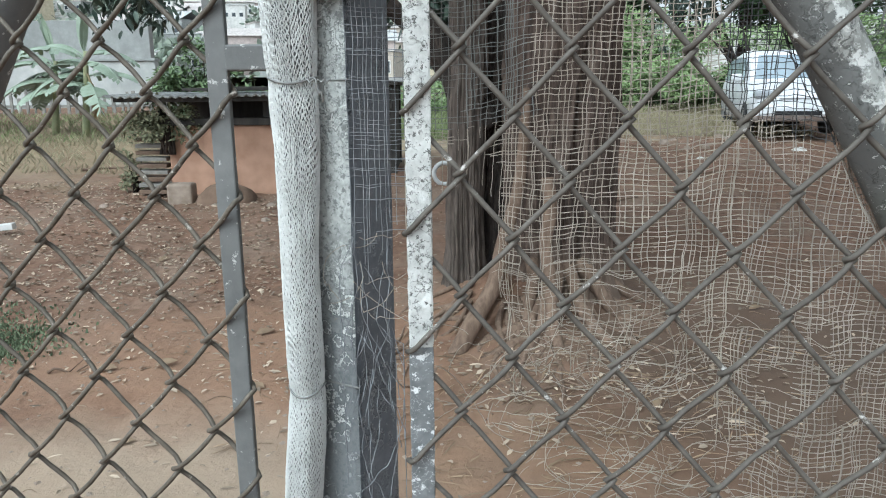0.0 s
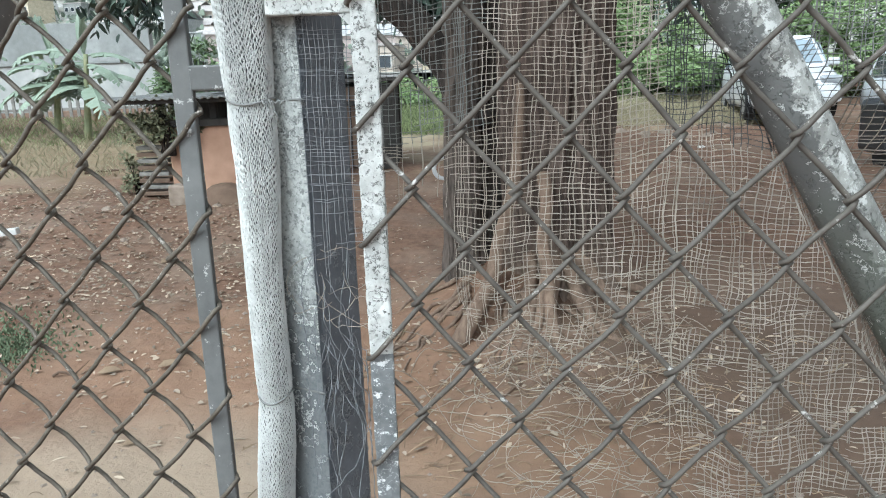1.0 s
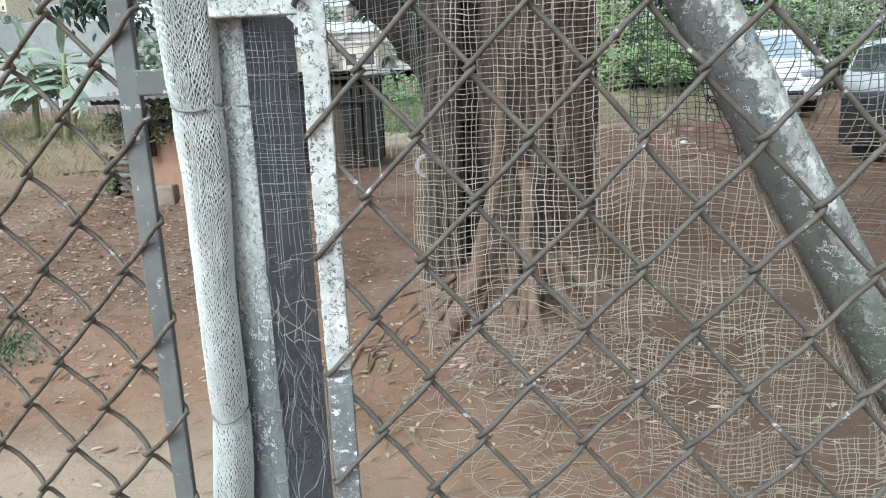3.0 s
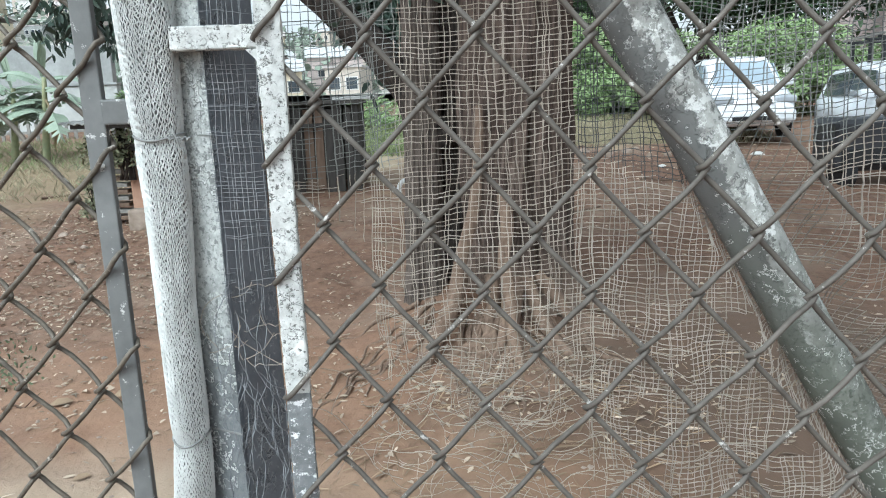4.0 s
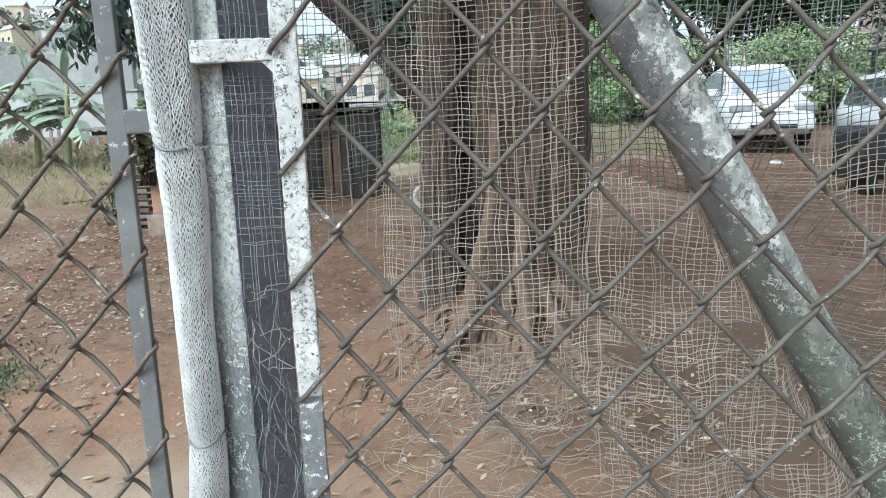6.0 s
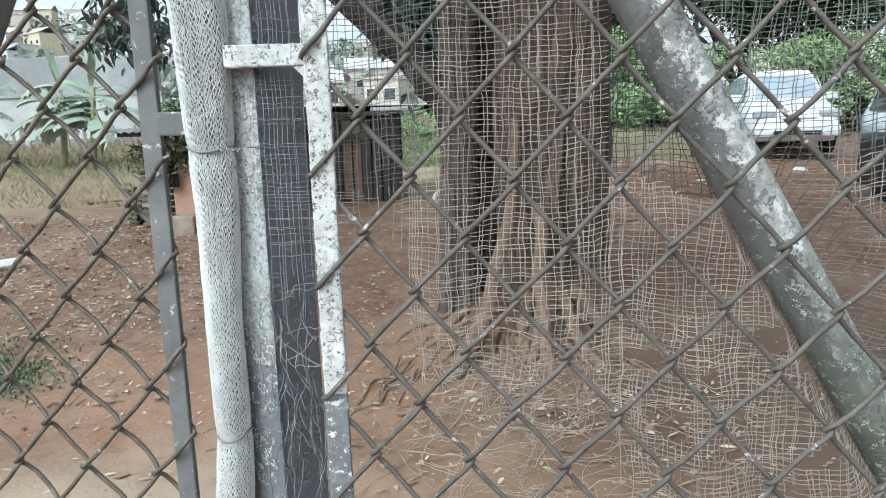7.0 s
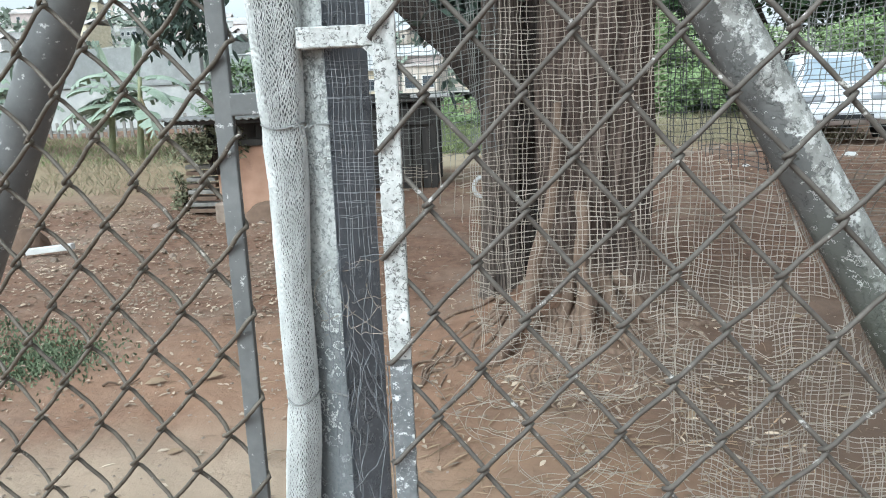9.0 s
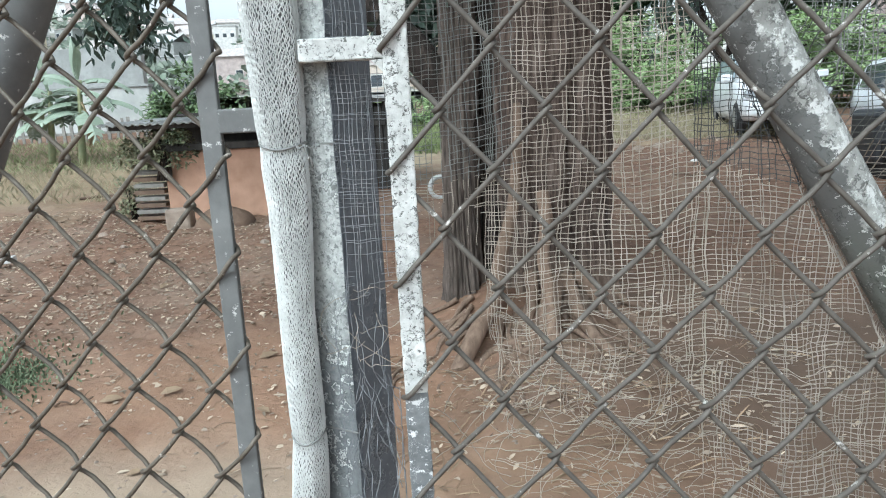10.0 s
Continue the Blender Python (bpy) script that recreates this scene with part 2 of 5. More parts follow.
M = {
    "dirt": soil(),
    "wire": surf("grey_coated_wire", (0.088, 0.076, 0.064), (0.152, 0.133, 0.113), 60, 0.6, 0.3, 400, (0.52, 0.495, 0.46), 60, 0.655, 0.025, 9, spec=0.3),
    "tie": surf("thin_galvanised_wire", (0.2, 0.2, 0.19), (0.34, 0.34, 0.32), 60, 0.5, 0.2, 400),
    "wire_rust": surf("weathered_wire", (0.085, 0.07, 0.054), (0.165, 0.138, 0.108), 70, 0.5, 0.25, 400, (0.42, 0.38, 0.33), 60, 0.65, 0.02, 9, spec=0.3),
    "bar_grey": surf("grey_painted_steel", (0.15, 0.15, 0.144), (0.205, 0.203, 0.195), 40, 0.55, 0.25, 200, (0.52, 0.51, 0.48), 90, 0.635, 0.015, 6),
    "bar_white": flaked(surf("peeling_white_paint", (0.5, 0.495, 0.465), (0.72, 0.715, 0.68), 110, 0.8, 1.0, 260, (0.14, 0.135, 0.125), 170, 0.595, 0.012, 30), (0.11, 0.105, 0.096), 170, 0.53, 0.026, 0.85, 60, 1.0),
    "bar_chipped": flaked(surf("chipped_white_paint_on_grey", (0.15, 0.155, 0.155), (0.23, 0.235, 0.235), 90, 0.65, 0.4, 200, (0.68, 0.68, 0.67), 120, 0.59, 0.02, 12), (0.58, 0.58, 0.57), 140, 0.5, 0.013, 0.8, 25),
    "post_light": flaked(stained(flaked(stained(surf("lichen_covered_post", (0.33, 0.335, 0.315), (0.58, 0.585, 0.555), 200, 0.85, 1.0, 260, (0.19, 0.195, 0.185), 190, 0.56, 0.03, 30), (0.2, 0.21, 0.21), 1.5, 0.09, 0.36, 40.0), (0.15, 0.155, 0.15), 85, 0.5, 0.024, 0.6, 11, 1.0), (0.13, 0.138, 0.142), 1.45, 0.12, 0.8, 45.0), (0.66, 0.67, 0.64), 85, 0.56, 0.03, 0.8, 11, 1.0),
    "post_dark": flaked(flaked(surf("dark_grey_painted_post", (0.14, 0.149, 0.165), (0.198, 0.208, 0.225), 60, 0.6, 0.3, 220, (0.26, 0.27, 0.275), 110, 0.62, 0.02, 7), (0.34, 0.35, 0.345), 85, 0.54, 0.024, 0.75, 9, 1.0), (0.05, 0.055, 0.06), 85, 0.585, 0.024, 0.8, 9),
    # Brace pipe: shade of its lower-left side is painted in, besides lichen and moss.
    "brace": flaked(stained(shaded_side(flaked(surf("lichened_galvanised_pipe", (0.3, 0.295, 0.27), (0.5, 0.495, 0.46), 80, 0.8, 0.9, 170, (0.62, 0.615, 0.585), 45, 0.56, 0.02, 6), (0.14, 0.138, 0.128), 130, 0.57, 0.05, 0.85, 45, 1.0), (0.15, 0.148, 0.14), (0.862, 0.0, 0.507), -0.2, 0.07, 34.0), (0.115, 0.125, 0.098), 1.53, 0.14, 0.82), (0.62, 0.62, 0.58), 110, 0.59, 0.02, 0.85, 24),
    "net_white": surf("white_net_thread", (0.6, 0.6, 0.57), (0.82, 0.82, 0.79), 45, 0.8, 0.0, None, None, 30, 0.6, 0.05, 9),
    "net_grey": surf("dusty_net_thread", (0.26, 0.218, 0.174), (0.49, 0.432, 0.36), 26, 0.85, 0.0, None, None, 30, 0.6, 0.05, 5),
    # Thread over the post's right face, darkened to carry that side's shade.
    "net_shade": surf("shaded_net_thread", (0.16, 0.165, 0.175), (0.28, 0.285, 0.295), 60, 0.85, 0.0),
    # Grey copy of the net thread, with shade put into its colour.
    "net_mid": surf("shade_grey_net_thread", (0.13, 0.13, 0.12), (0.27, 0.27, 0.25), 26, 0.85, 0.0, None, None, 30, 0.6, 0.05, 5),
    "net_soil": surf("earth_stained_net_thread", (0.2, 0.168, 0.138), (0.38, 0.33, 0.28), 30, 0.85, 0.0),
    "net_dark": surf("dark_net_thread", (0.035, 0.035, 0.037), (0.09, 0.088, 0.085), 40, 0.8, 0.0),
    # Core of the net bundle, dark to paint the shade between its white threads.
    "roll_core": surf("shade_dark_net_core", (0.07, 0.072, 0.07), (0.2, 0.2, 0.195), 110, 0.9, 0.6, 400),
    # bark and bark_red are darkened to carry the crown's shade; bark fills the hollow.
    "bark": surf("shaded_grey_brown_bark", (0.012, 0.01, 0.009), (0.06, 0.046, 0.038), 42, 0.95, 1.0, 34, (0.1, 0.078, 0.064), 24, 0.6, 0.06, 2.2, stretch=(1, 1, 0.2)),
    "bark_red": stained(surf("red_brown_bark", (0.023, 0.016, 0.013), (0.112, 0.078, 0.061), 46, 0.95, 1.0, 38, (0.175, 0.133, 0.108), 18, 0.6, 0.1, 2.0, stretch=(1, 1, 0.16)), (0.19, 0.138, 0.105), 0.42, 0.3, 0.8, 5.0),
    "bark_grey": surf("grey_stem_bark", (0.05, 0.04, 0.034), (0.165, 0.132, 0.11), 40, 0.95, 0.8, 40, stretch=(1, 1, 0.2)),
    "bark_pale": surf("pale_root_bark", (0.13, 0.086, 0.061), (0.26, 0.183, 0.132), 34, 0.92, 0.9, 50, stretch=(1, 1, 0.2)),
    "leaf_dark": surf("dark_leaves", (0.03, 0.06, 0.025), (0.06, 0.11, 0.042), 3, 0.5, 0.0, island=0.45),
    # Hanging leaves, lighter and bluer than the crown to paint in haze.
    "leaf_haze": surf("hazed_blue_green_leaves", (0.055, 0.085, 0.065), (0.095, 0.13, 0.1), 3, 0.45, 0.0, island=0.4),
    "leaf_mid": surf("green_leaves", (0.11, 0.16, 0.075), (0.18, 0.245, 0.12), 2, 0.6, 0.0, island=0.45),
    "leaf_light": surf("bright_green_leaves", (0.21, 0.3, 0.12), (0.33, 0.42, 0.21), 2, 0.55, 0.0, island=0.22),
    # Banana green is paled towards grey, distance haze put into the colour.
    "banana": surf("hazed_banana_leaf", (0.23, 0.29, 0.21), (0.36, 0.42, 0.33), 4, 0.45, 0.2, 30),
    "vine": surf("dusty_vine_leaves", (0.13, 0.135, 0.075), (0.23, 0.225, 0.14), 3, 0.8, 0.0, island=0.5),
    "weed": surf("dusty_weed_leaves", (0.11, 0.145, 0.08), (0.19, 0.23, 0.14), 3, 0.8, 0.0, island=0.4),
    "banana_stem": surf("banana_stem", (0.2, 0.24, 0.13), (0.34, 0.33, 0.19), 8, 0.6, 0.2),
    "dry_leaf": surf("dry_banana_leaf", (0.24, 0.19, 0.11), (0.34, 0.27, 0.16), 8, 0.8, 0.2),
    "grass_dry": surf("dry_grass", (0.25, 0.22, 0.14), (0.38, 0.34, 0.225), 2, 0.85, 0.0, island=0.22),
    "grass_green": surf("green_grass", (0.17, 0.21, 0.085), (0.27, 0.305, 0.155), 2, 0.7, 0.0, island=0.35),
    "litter": surf("leaf_litter", (0.22, 0.165, 0.118), (0.5, 0.405, 0.305), 2, 0.85, 0.0, island=0.5),
    "straw": surf("straw", (0.2, 0.138, 0.088), (0.32, 0.232, 0.15), 3, 0.85, 0.0, island=0.35),
    "orange": surf("orange_clay_plaster", (0.44, 0.26, 0.175), (0.54, 0.335, 0.235), 6, 0.9, 0.25, 20, (0.32, 0.19, 0.13), 3, 0.64, 0.08),
    "dark_wood": surf("dark_weathered_wood", (0.03, 0.028, 0.026), (0.07, 0.062, 0.055), 12, 0.85, 0.4, stretch=(1, 1, 0.2)),
    "brown_wood": surf("brown_wood", (0.13, 0.085, 0.06), (0.2, 0.14, 0.1), 12, 0.85, 0.4, stretch=(1, 1, 0.2)),
    "grey_wood": surf("grey_wood", (0.2, 0.19, 0.17), (0.31, 0.29, 0.26), 12, 0.85, 0.4),
    "sheet": surf("weathered_roof_sheet", (0.2, 0.2, 0.19), (0.34, 0.34, 0.32), 8, 0.7, 0.2),
    "plaster": surf("grey_white_plaster", (0.46, 0.46, 0.44), (0.58, 0.58, 0.55), 3, 0.9, 0.2, 12, (0.33, 0.335, 0.32), 0.9, 0.58, 0.14, 0.4),
    "plaster_grey": surf("grey_plaster", (0.29, 0.295, 0.28), (0.4, 0.405, 0.39), 3, 0.9, 0.2, 12, (0.22, 0.225, 0.215), 1.1, 0.58, 0.1, 0.4),
    # House walls, roofs and the far slope are paled to paint in haze.
    "house_white": surf("white_house_wall", (0.62, 0.6, 0.57), (0.72, 0.7, 0.67), 2, 0.9, 0.0),
    "house_tan": surf("tan_house_wall", (0.5, 0.43, 0.36), (0.58, 0.5, 0.43), 2, 0.9, 0.0),
    "house_pink": surf("pink_brown_wall", (0.5, 0.41, 0.38), (0.58, 0.49, 0.455), 2, 0.9, 0.0),
    "house_yellow": surf("cream_house_wall", (0.55, 0.47, 0.34), (0.62, 0.54, 0.4), 2, 0.9, 0.0),
    "roof_tile": surf("hazed_clay_roof", (0.47, 0.425, 0.4), (0.56, 0.51, 0.48), 3, 0.9, 0.0),
    "roof_grey": surf("pale_roof_sheet", (0.45, 0.45, 0.44), (0.6, 0.6, 0.59), 3, 0.7, 0.0),
    "pane": surf("dark_window_glass", (0.03, 0.04, 0.05), (0.05, 0.06, 0.07), 3, 0.15, 0.0, spec=0.6),
    "hill_leaf": surf("hazed_far_leaves", (0.16, 0.2, 0.15), (0.28, 0.31, 0.25), 0.5, 0.9, 0.0, island=0.3),
    "hill": surf("hazed_hill_scrub", (0.26, 0.27, 0.22), (0.42, 0.39, 0.34), 0.15, 0.95, 0.0, None, (0.5, 0.48, 0.45), 0.25, 0.55, 0.05, 0.03),
    "car_white": surf("white_car_paint", (0.72, 0.73, 0.74), (0.78, 0.79, 0.8), 2, 0.25, 0.0, spec=0.5),
    "car_silver": surf("silver_car_paint", (0.7, 0.72, 0.74), (0.77, 0.78, 0.8), 2, 0.3, 0.0, metal=0.0, spec=0.5),
    "car_dark": surf("dark_car_paint", (0.018, 0.019, 0.022), (0.03, 0.031, 0.036), 4, 0.4, 0.0, spec=0.5),
    # Window colour is lifted, with the sky's reflection painted into it.
    "glass": surf("sky_pale_car_window", (0.28, 0.34, 0.38), (0.36, 0.42, 0.46), 1, 0.05, 0.0, spec=0.9),
    "glass_dark": surf("dark_car_window", (0.05, 0.06, 0.07), (0.08, 0.09, 0.1), 1, 0.06, 0.0, spec=0.8),
    "black": surf("black_plastic", (0.012, 0.012, 0.013), (0.025, 0.025, 0.026), 8, 0.6, 0.1),
    "lamp": surf("headlight_glass", (0.3, 0.32, 0.34), (0.42, 0.44, 0.46), 3, 0.1, 0.0, spec=0.8),
    "chrome": surf("grey_metal", (0.4, 0.4, 0.41), (0.5, 0.5, 0.51), 5, 0.35, 0.0, metal=0.7),
    "stone": surf("pale_stone", (0.22, 0.17, 0.13), (0.36, 0.29, 0.235), 8, 0.9, 0.5),
    "mound": surf("brown_earth", (0.13, 0.085, 0.06), (0.2, 0.135, 0.095), 8, 0.95, 0.6),
    "white_plastic": surf("white_plastic", (0.62, 0.61, 0.58), (0.74, 0.73, 0.7), 8, 0.5, 0.1),
    "sack": surf("tan_sack", (0.42, 0.3, 0.19), (0.54, 0.4, 0.27), 14, 0.9, 0.4),
}

# ---- ground ----
TREE = (0.5, 4.6)


def ground_z(x, y):
    z = 0.05 + 0.07 * (min(max(y, 0.5), 21.0) - 4.0)
    if y > 21:
        z += 0.02 * min(y - 21, 20)
    return z


def rough_z(x, y):
    near = 1.0 if abs(x) < 15 and -2 < y < 24 else 0.0
    z = ground_z(x, y) + near * (0.05 * nz(x * 0.7, y * 0.7, 3.1) + 0.028 * nz(x * 3.1, y * 3.1, 1.7) + 0.014 * nz(x * 11, y * 11, 5.0))
    d = math.hypot(x - TREE[0], (y - TREE[1]))
    return z + 0.33 * math.exp(-(d / 0.62) ** 2)


def ground():
    xs = [-600, -250, -120, -60, -32, -20] + [-14 + 0.5 * i for i in range(16)] + [-6 + 0.055 * i for i in range(219)] + [6.1 + 0.4 * i for i in range(22)] + [17, 24, 40, 80, 200, 600]
    ys = [-600, -200, -60, -20, -8, -3, -1] + [0.2 + 0.2 * i for i in range(8)] + [1.85 + 0.05 * i for i in range(150)] + [9.4 + 0.14 * i for i in range(86)] + [22, 26, 34, 50, 90, 200, 700]
    g = Geo()
    g.v = [(x, y, rough_z(x, y)) for y in ys for x in xs]
    w = len(xs)
    g.f = [(j * w + i, j * w + i + 1, (j + 1) * w + i + 1, (j + 1) * w + i) for j in range(len(ys) - 1) for i in range(w - 1)]
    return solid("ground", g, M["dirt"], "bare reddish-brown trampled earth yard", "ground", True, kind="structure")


ground()


# ---- the near fence ----
def lattice_right(i, j):
    x = 0.2921 + 0.0459 * i + 0.0001 * j
    return Vector((x, 0.630 - 0.12 * x, 1.5226 - 0.0018 * i - 0.0545 * j))


def lattice_left(i, j):
    x = -0.2156 + 0.0477 * i - 0.0005 * j
    return Vector((x, 0.748 - 0.18 * (x + 0.215), 1.3345 - 0.0002 * i - 0.0533 * j))


def picket(at, p, j0, j1, parity, d, r, hook_left=0.0, hook_right=0.0, sag=0.0):
    """One spiral wire of a chain-link panel, between the columns p and p + 1."""
    pts = []
    for j in range(j0, j1 + 1):
        right = (p + 1 + j) % 2 == parity
        a = at(p + 1 if right else p, j)
        b = at(p if right else p + 1, j + 1)
        for s, side in ((0.05, None), (0.16, 1), (0.35, 1), (0.65, 1), (0.84, 1), (0.95, None)):
            q = a.lerp(b, s)
            # strokes that climb to the upper right lie in front
            depth = (-d if right else d) * (0.6 if side is None else 1.0)
            q.y += depth + (0.0022 * math.sin(9.1 * j + 5 * p + 6 * s))
            push = r * 1.15 * (1 - 2 * s) * (1 if right else -1)
            q.x += push
            q.z += sag * math.sin(math.pi * s) * (-1 if right else 1)
            if hook_left and ((not right and s < 0.3) or (right and s > 0.7)):
                q.y += (-hook_left if right else hook_left)
            if hook_right and ((right and s < 0.3) or (not right and s > 0.7)):
                q.y += (-hook_right if right else hook_right)
            pts.append(q)
        e = b.copy()
        e.x += (-r * 1.7 if right else r * 1.7)
        pts.append(e)
    out = []
    for p_ in pts:
        q = p_.copy()
        q.x += 0.0022 * nz(p_.x * 9, p_.z * 9, 2.2)
        q.z += 0.004 * nz(p_.x * 7, p_.z * 7, 8.4)
        out.append(q)
    return out


def bar(name, lo, hi, material, parent, label="", step=0.006, rough=0.0011):
    """A flat bar with uneven, flaked faces and edges."""
    g = Geo()
    long = 2 if hi[2] - lo[2] > hi[0] - lo[0] else 0
    a, b = [k for k in range(3) if k != long]
    ring = []
    for u0, v0, u1, v1 in ((0, 0, 1, 0), (1, 0, 1, 1), (1, 1, 0, 1), (0, 1, 0, 0)):
        for s in (0.06, 0.35, 0.65, 0.94):
            ring.append((u0 + (u1 - u0) * s, v0 + (v1 - v0) * s))
    n = len(ring)
    rows = max(2, int((hi[long] - lo[long]) / step))
    for i in range(rows + 1):
        t = lo[long] + (hi[long] - lo[long]) * i / rows
        for u, v in ring:
            q = [0, 0, 0]
            q[long], q[a], q[b] = t, lo[a] + (hi[a] - lo[a]) * u, lo[b] + (hi[b] - lo[b]) * v
            w = rough * nz(q[0] * 140, q[1] * 140, q[2] * 110)
            q[a] += w
            q[b] += rough * 0.8 * nz(q[0] * 150, q[1] * 150 + 5, q[2] * 120)
            g.v.append(tuple(q))
    g.f = [(i * n + k, i * n + (k + 1) % n, (i + 1) * n + (k + 1) % n, (i + 1) * n + k) for i in range(rows) for k in range(n)]
    g.f += [tuple(reversed(range(n))), tuple(rows * n + k for k in range(n))]
    return part(name, g, material, parent, label)


RW, LW = 0.00258, 0.0028
panel = thing("chain_link_panel", "grey coated chain-link panel on a peeling white upright", "fence panel", (-0.019, 0.632, -0.12), "chain-link panels")
bar("upright", (-0.0305, 0.629, -0.19), (-0.0085, 0.638, 1.268), M["bar_chipped"], panel, "grey steel flat bar with chipped white paint")
bar("upright", (-0.0305, 0.629, 1.268), (-0.0085, 0.638, 2.15), M["bar_white"], panel, "peeling white flat bar")
bar("bracket", (-0.106, 0.640, 1.580), (-0.0300, 0.653, 1.600), M["bar_white"], panel, "peeling white cross bracket")
bar("bracket", (-0.104, 0.6535, 1.582), (-0.090, 0.668, 1.598), M["bar_white"], panel)
part("gusset", Geo().add([(-0.0303, y, z) for y in (0.6385, 0.6465) for z in (1.5795, 1.567)] + [(-0.0425, 0.6395, 1.5795), (-0.0425, 0.6465, 1.5795)], [(0, 4, 1), (2, 3, 5), (0, 1, 3, 2), (1, 4, 5, 3), (0, 2, 5, 4)]), M["bar_white"], panel, "small welded corner")
for p in range(-7, 13):
    pts = picket(lattice_right, p, -12, 29, 0, 0.0042, RW, 0.006 if p == -7 else 0.0)
    part("wire", Geo().tube(pts, RW, 8), M["wire"], panel, smooth=True)
bar("upright", (0.905, 0.50, -0.19), (0.93, 0.515, 2.15), M["bar_grey"], panel)

panel = thing("chain_link_panel", "weathered brown-grey chain-link panel on a grey steel upright", "fence panel", (-0.226, 0.752, -0.12), "chain-link panels")
bar("upright", (-0.2375, 0.748, -0.19), (-0.2165, 0.758, 2.15), M["bar_grey"], panel, "dark grey flat bar with white specks", 0.02, 0.0003)
part("bracket", Geo().box((-0.2165, 0.742, 1.5185), (-0.118, 0.766, 1.544), 0.002), M["bar_grey"], panel, "grey steel cross bracket")
for p in range(-20, 0):
    pts = picket(lattice_left, p, -16, 26, 1, 0.0075, LW, 0.0, 0.003 if p == -1 else 0.0, 0.004)
    part("wire", Geo().tube(pts, LW, 8), M["wire_rust"], panel, smooth=True)


def fence_post():
    a, b, c, d = (-0.083, 0.655), (-0.0485, 0.717), (-0.139, 0.686), (-0.1045, 0.748)
    post = thing("fence_post", "square steel corner post, dark grey paint under pale lichen", "post", (-0.096, 0.698, -0.16))
    ring = [a, b, d, c]
    pts = []
    for k in range(4):
        p, q, o = Vector(ring[k]), Vector(ring[k - 1]), Vector(ring[(k + 1) % 4])
        pts += [p + (q - p).normalized() * 0.006, p + ((q - p).normalized() + (o - p).normalized()) * 0.0018, p + (o - p).normalized() * 0.006]
    dark, light = Geo(), Geo()
    rows = [-0.22 + 0.02 * i for i in range(124)]
    for g, lo, hi in ((light, -3, 2), (dark, 1, 9)):
        idx = [k % 12 for k in range(lo, hi + 1)]
        for z in rows:
            for k in idx:
                w = 0.0006 * nz(k * 3.3, z * 18, 4.4)
                g.v.append((pts[k].x + w, pts[k].y - w, z))
        n = len(idx)
        g.f += [(r * n + k, r * n + k + 1, (r + 1) * n + k + 1, (r + 1) * n + k) for r in range(len(rows) - 1) for k in range(n - 1)]
    part("front_face", light, M["post_light"], post, "face covered in pale grey lichen")
    part("shaft", dark, M["post_dark"], post, "dark grey painted faces")
    part("cap", Geo().box((-0.135, 0.66, 2.238), (-0.056, 0.738, 2.246), 0.002), M["post_dark"], post)


fence_post()


def brace(x0, z0, slope, y, r, lo, hi, label, material="brace"):
    """A round pipe that leans from the post's top to the ground."""
    g = Geo()
    g.tube([(x0 + slope * (z0 - z), y + 0.004 * math.sin(z * 2), z) for z in [lo + (hi - lo) * i / 400 for i in range(401)]], r, 32)
    ob = solid("brace_pipe", g, M[material], label, "pipe", True, "brace pipes", at=(x0 + slope * (z0 - lo), y, lo))
    return ob


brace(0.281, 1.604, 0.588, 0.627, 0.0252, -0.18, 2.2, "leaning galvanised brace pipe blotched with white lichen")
brace(-0.468, 1.665, -0.51, 0.86, 0.029, -0.15, 2.35, "leaning dark grey brace pipe behind the wire", "bar_grey")


# ---- the netting ----
def brace_x(z):
    return 0.281 + 0.588 * (1.604 - z)


def net_point(x, z):
    k = min(1.0, max(0.0, (x + 0.02) * 12))
    low = 1 + 1.6 * min(1.0, max(0.0, (1.42 - z) / 0.16)) * (x > 0.05)
    wx = 0.009 * k * nz(x * 6, z * 3.2, 1.0) + 0.0075 * k * nz(x * 24, z * 7, 4.0) + 0.0016 * low * nz(x * 30, z * 30, 2.0)
    wz = 0.011 * nz(x * 6, z * 5, 7.0) + 0.004 * low * nz(x * 18, z * 9, 3.0) + 0.0016 * low * nz(x * 30, z * 30, 9.0) - 0.012 * math.sin(max(0.0, x) * 6.0) + 0.09 * min(0.24, max(0.0, x))
    if x < -0.02:
        y = 0.652 + (x + 0.085) * 0.32
    else:
        y = 0.6728 + (x + 0.02) * 0.22 if x < 0.03 else 0.684 - 0.2 * (x - 0.03)
    y += 0.007 * nz(x * 9, z * 5, 4.0) + 0.006 * math.sin(x * 55 + 2 * nz(x, z * 3, 3.3)) * min(1.0, max(0.0, x + 0.02) * 9)
    gap = abs(x - brace_x(z)) * 0.862
    y = max(y, 0.600 + 0.058 * math.exp(-(gap / 0.04) ** 4))
    wx += 0.0016 * k * nz(x * 120, z * 95, 5.0)
    wz += 0.0018 * nz(x * 95, z * 120, 8.0)
    return Vector((x + wx, y, z + wz))


def fray(x):
    """Height at which the even net gives way to torn threads."""
    if x < -0.03:
        return 1.36 + 0.03 * nz(x * 60, 0.3)
    if x < 0.055:
        return 1.44 + 0.03 * nz(x * 20, 0.3)
    return 1.275 + 0.035 * nz(x * 9, 0.3) - 0.28 * min(1.0, max(0.0, (x - 0.22) / 0.1))


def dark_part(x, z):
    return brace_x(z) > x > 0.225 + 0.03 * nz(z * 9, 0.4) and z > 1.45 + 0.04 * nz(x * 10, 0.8)


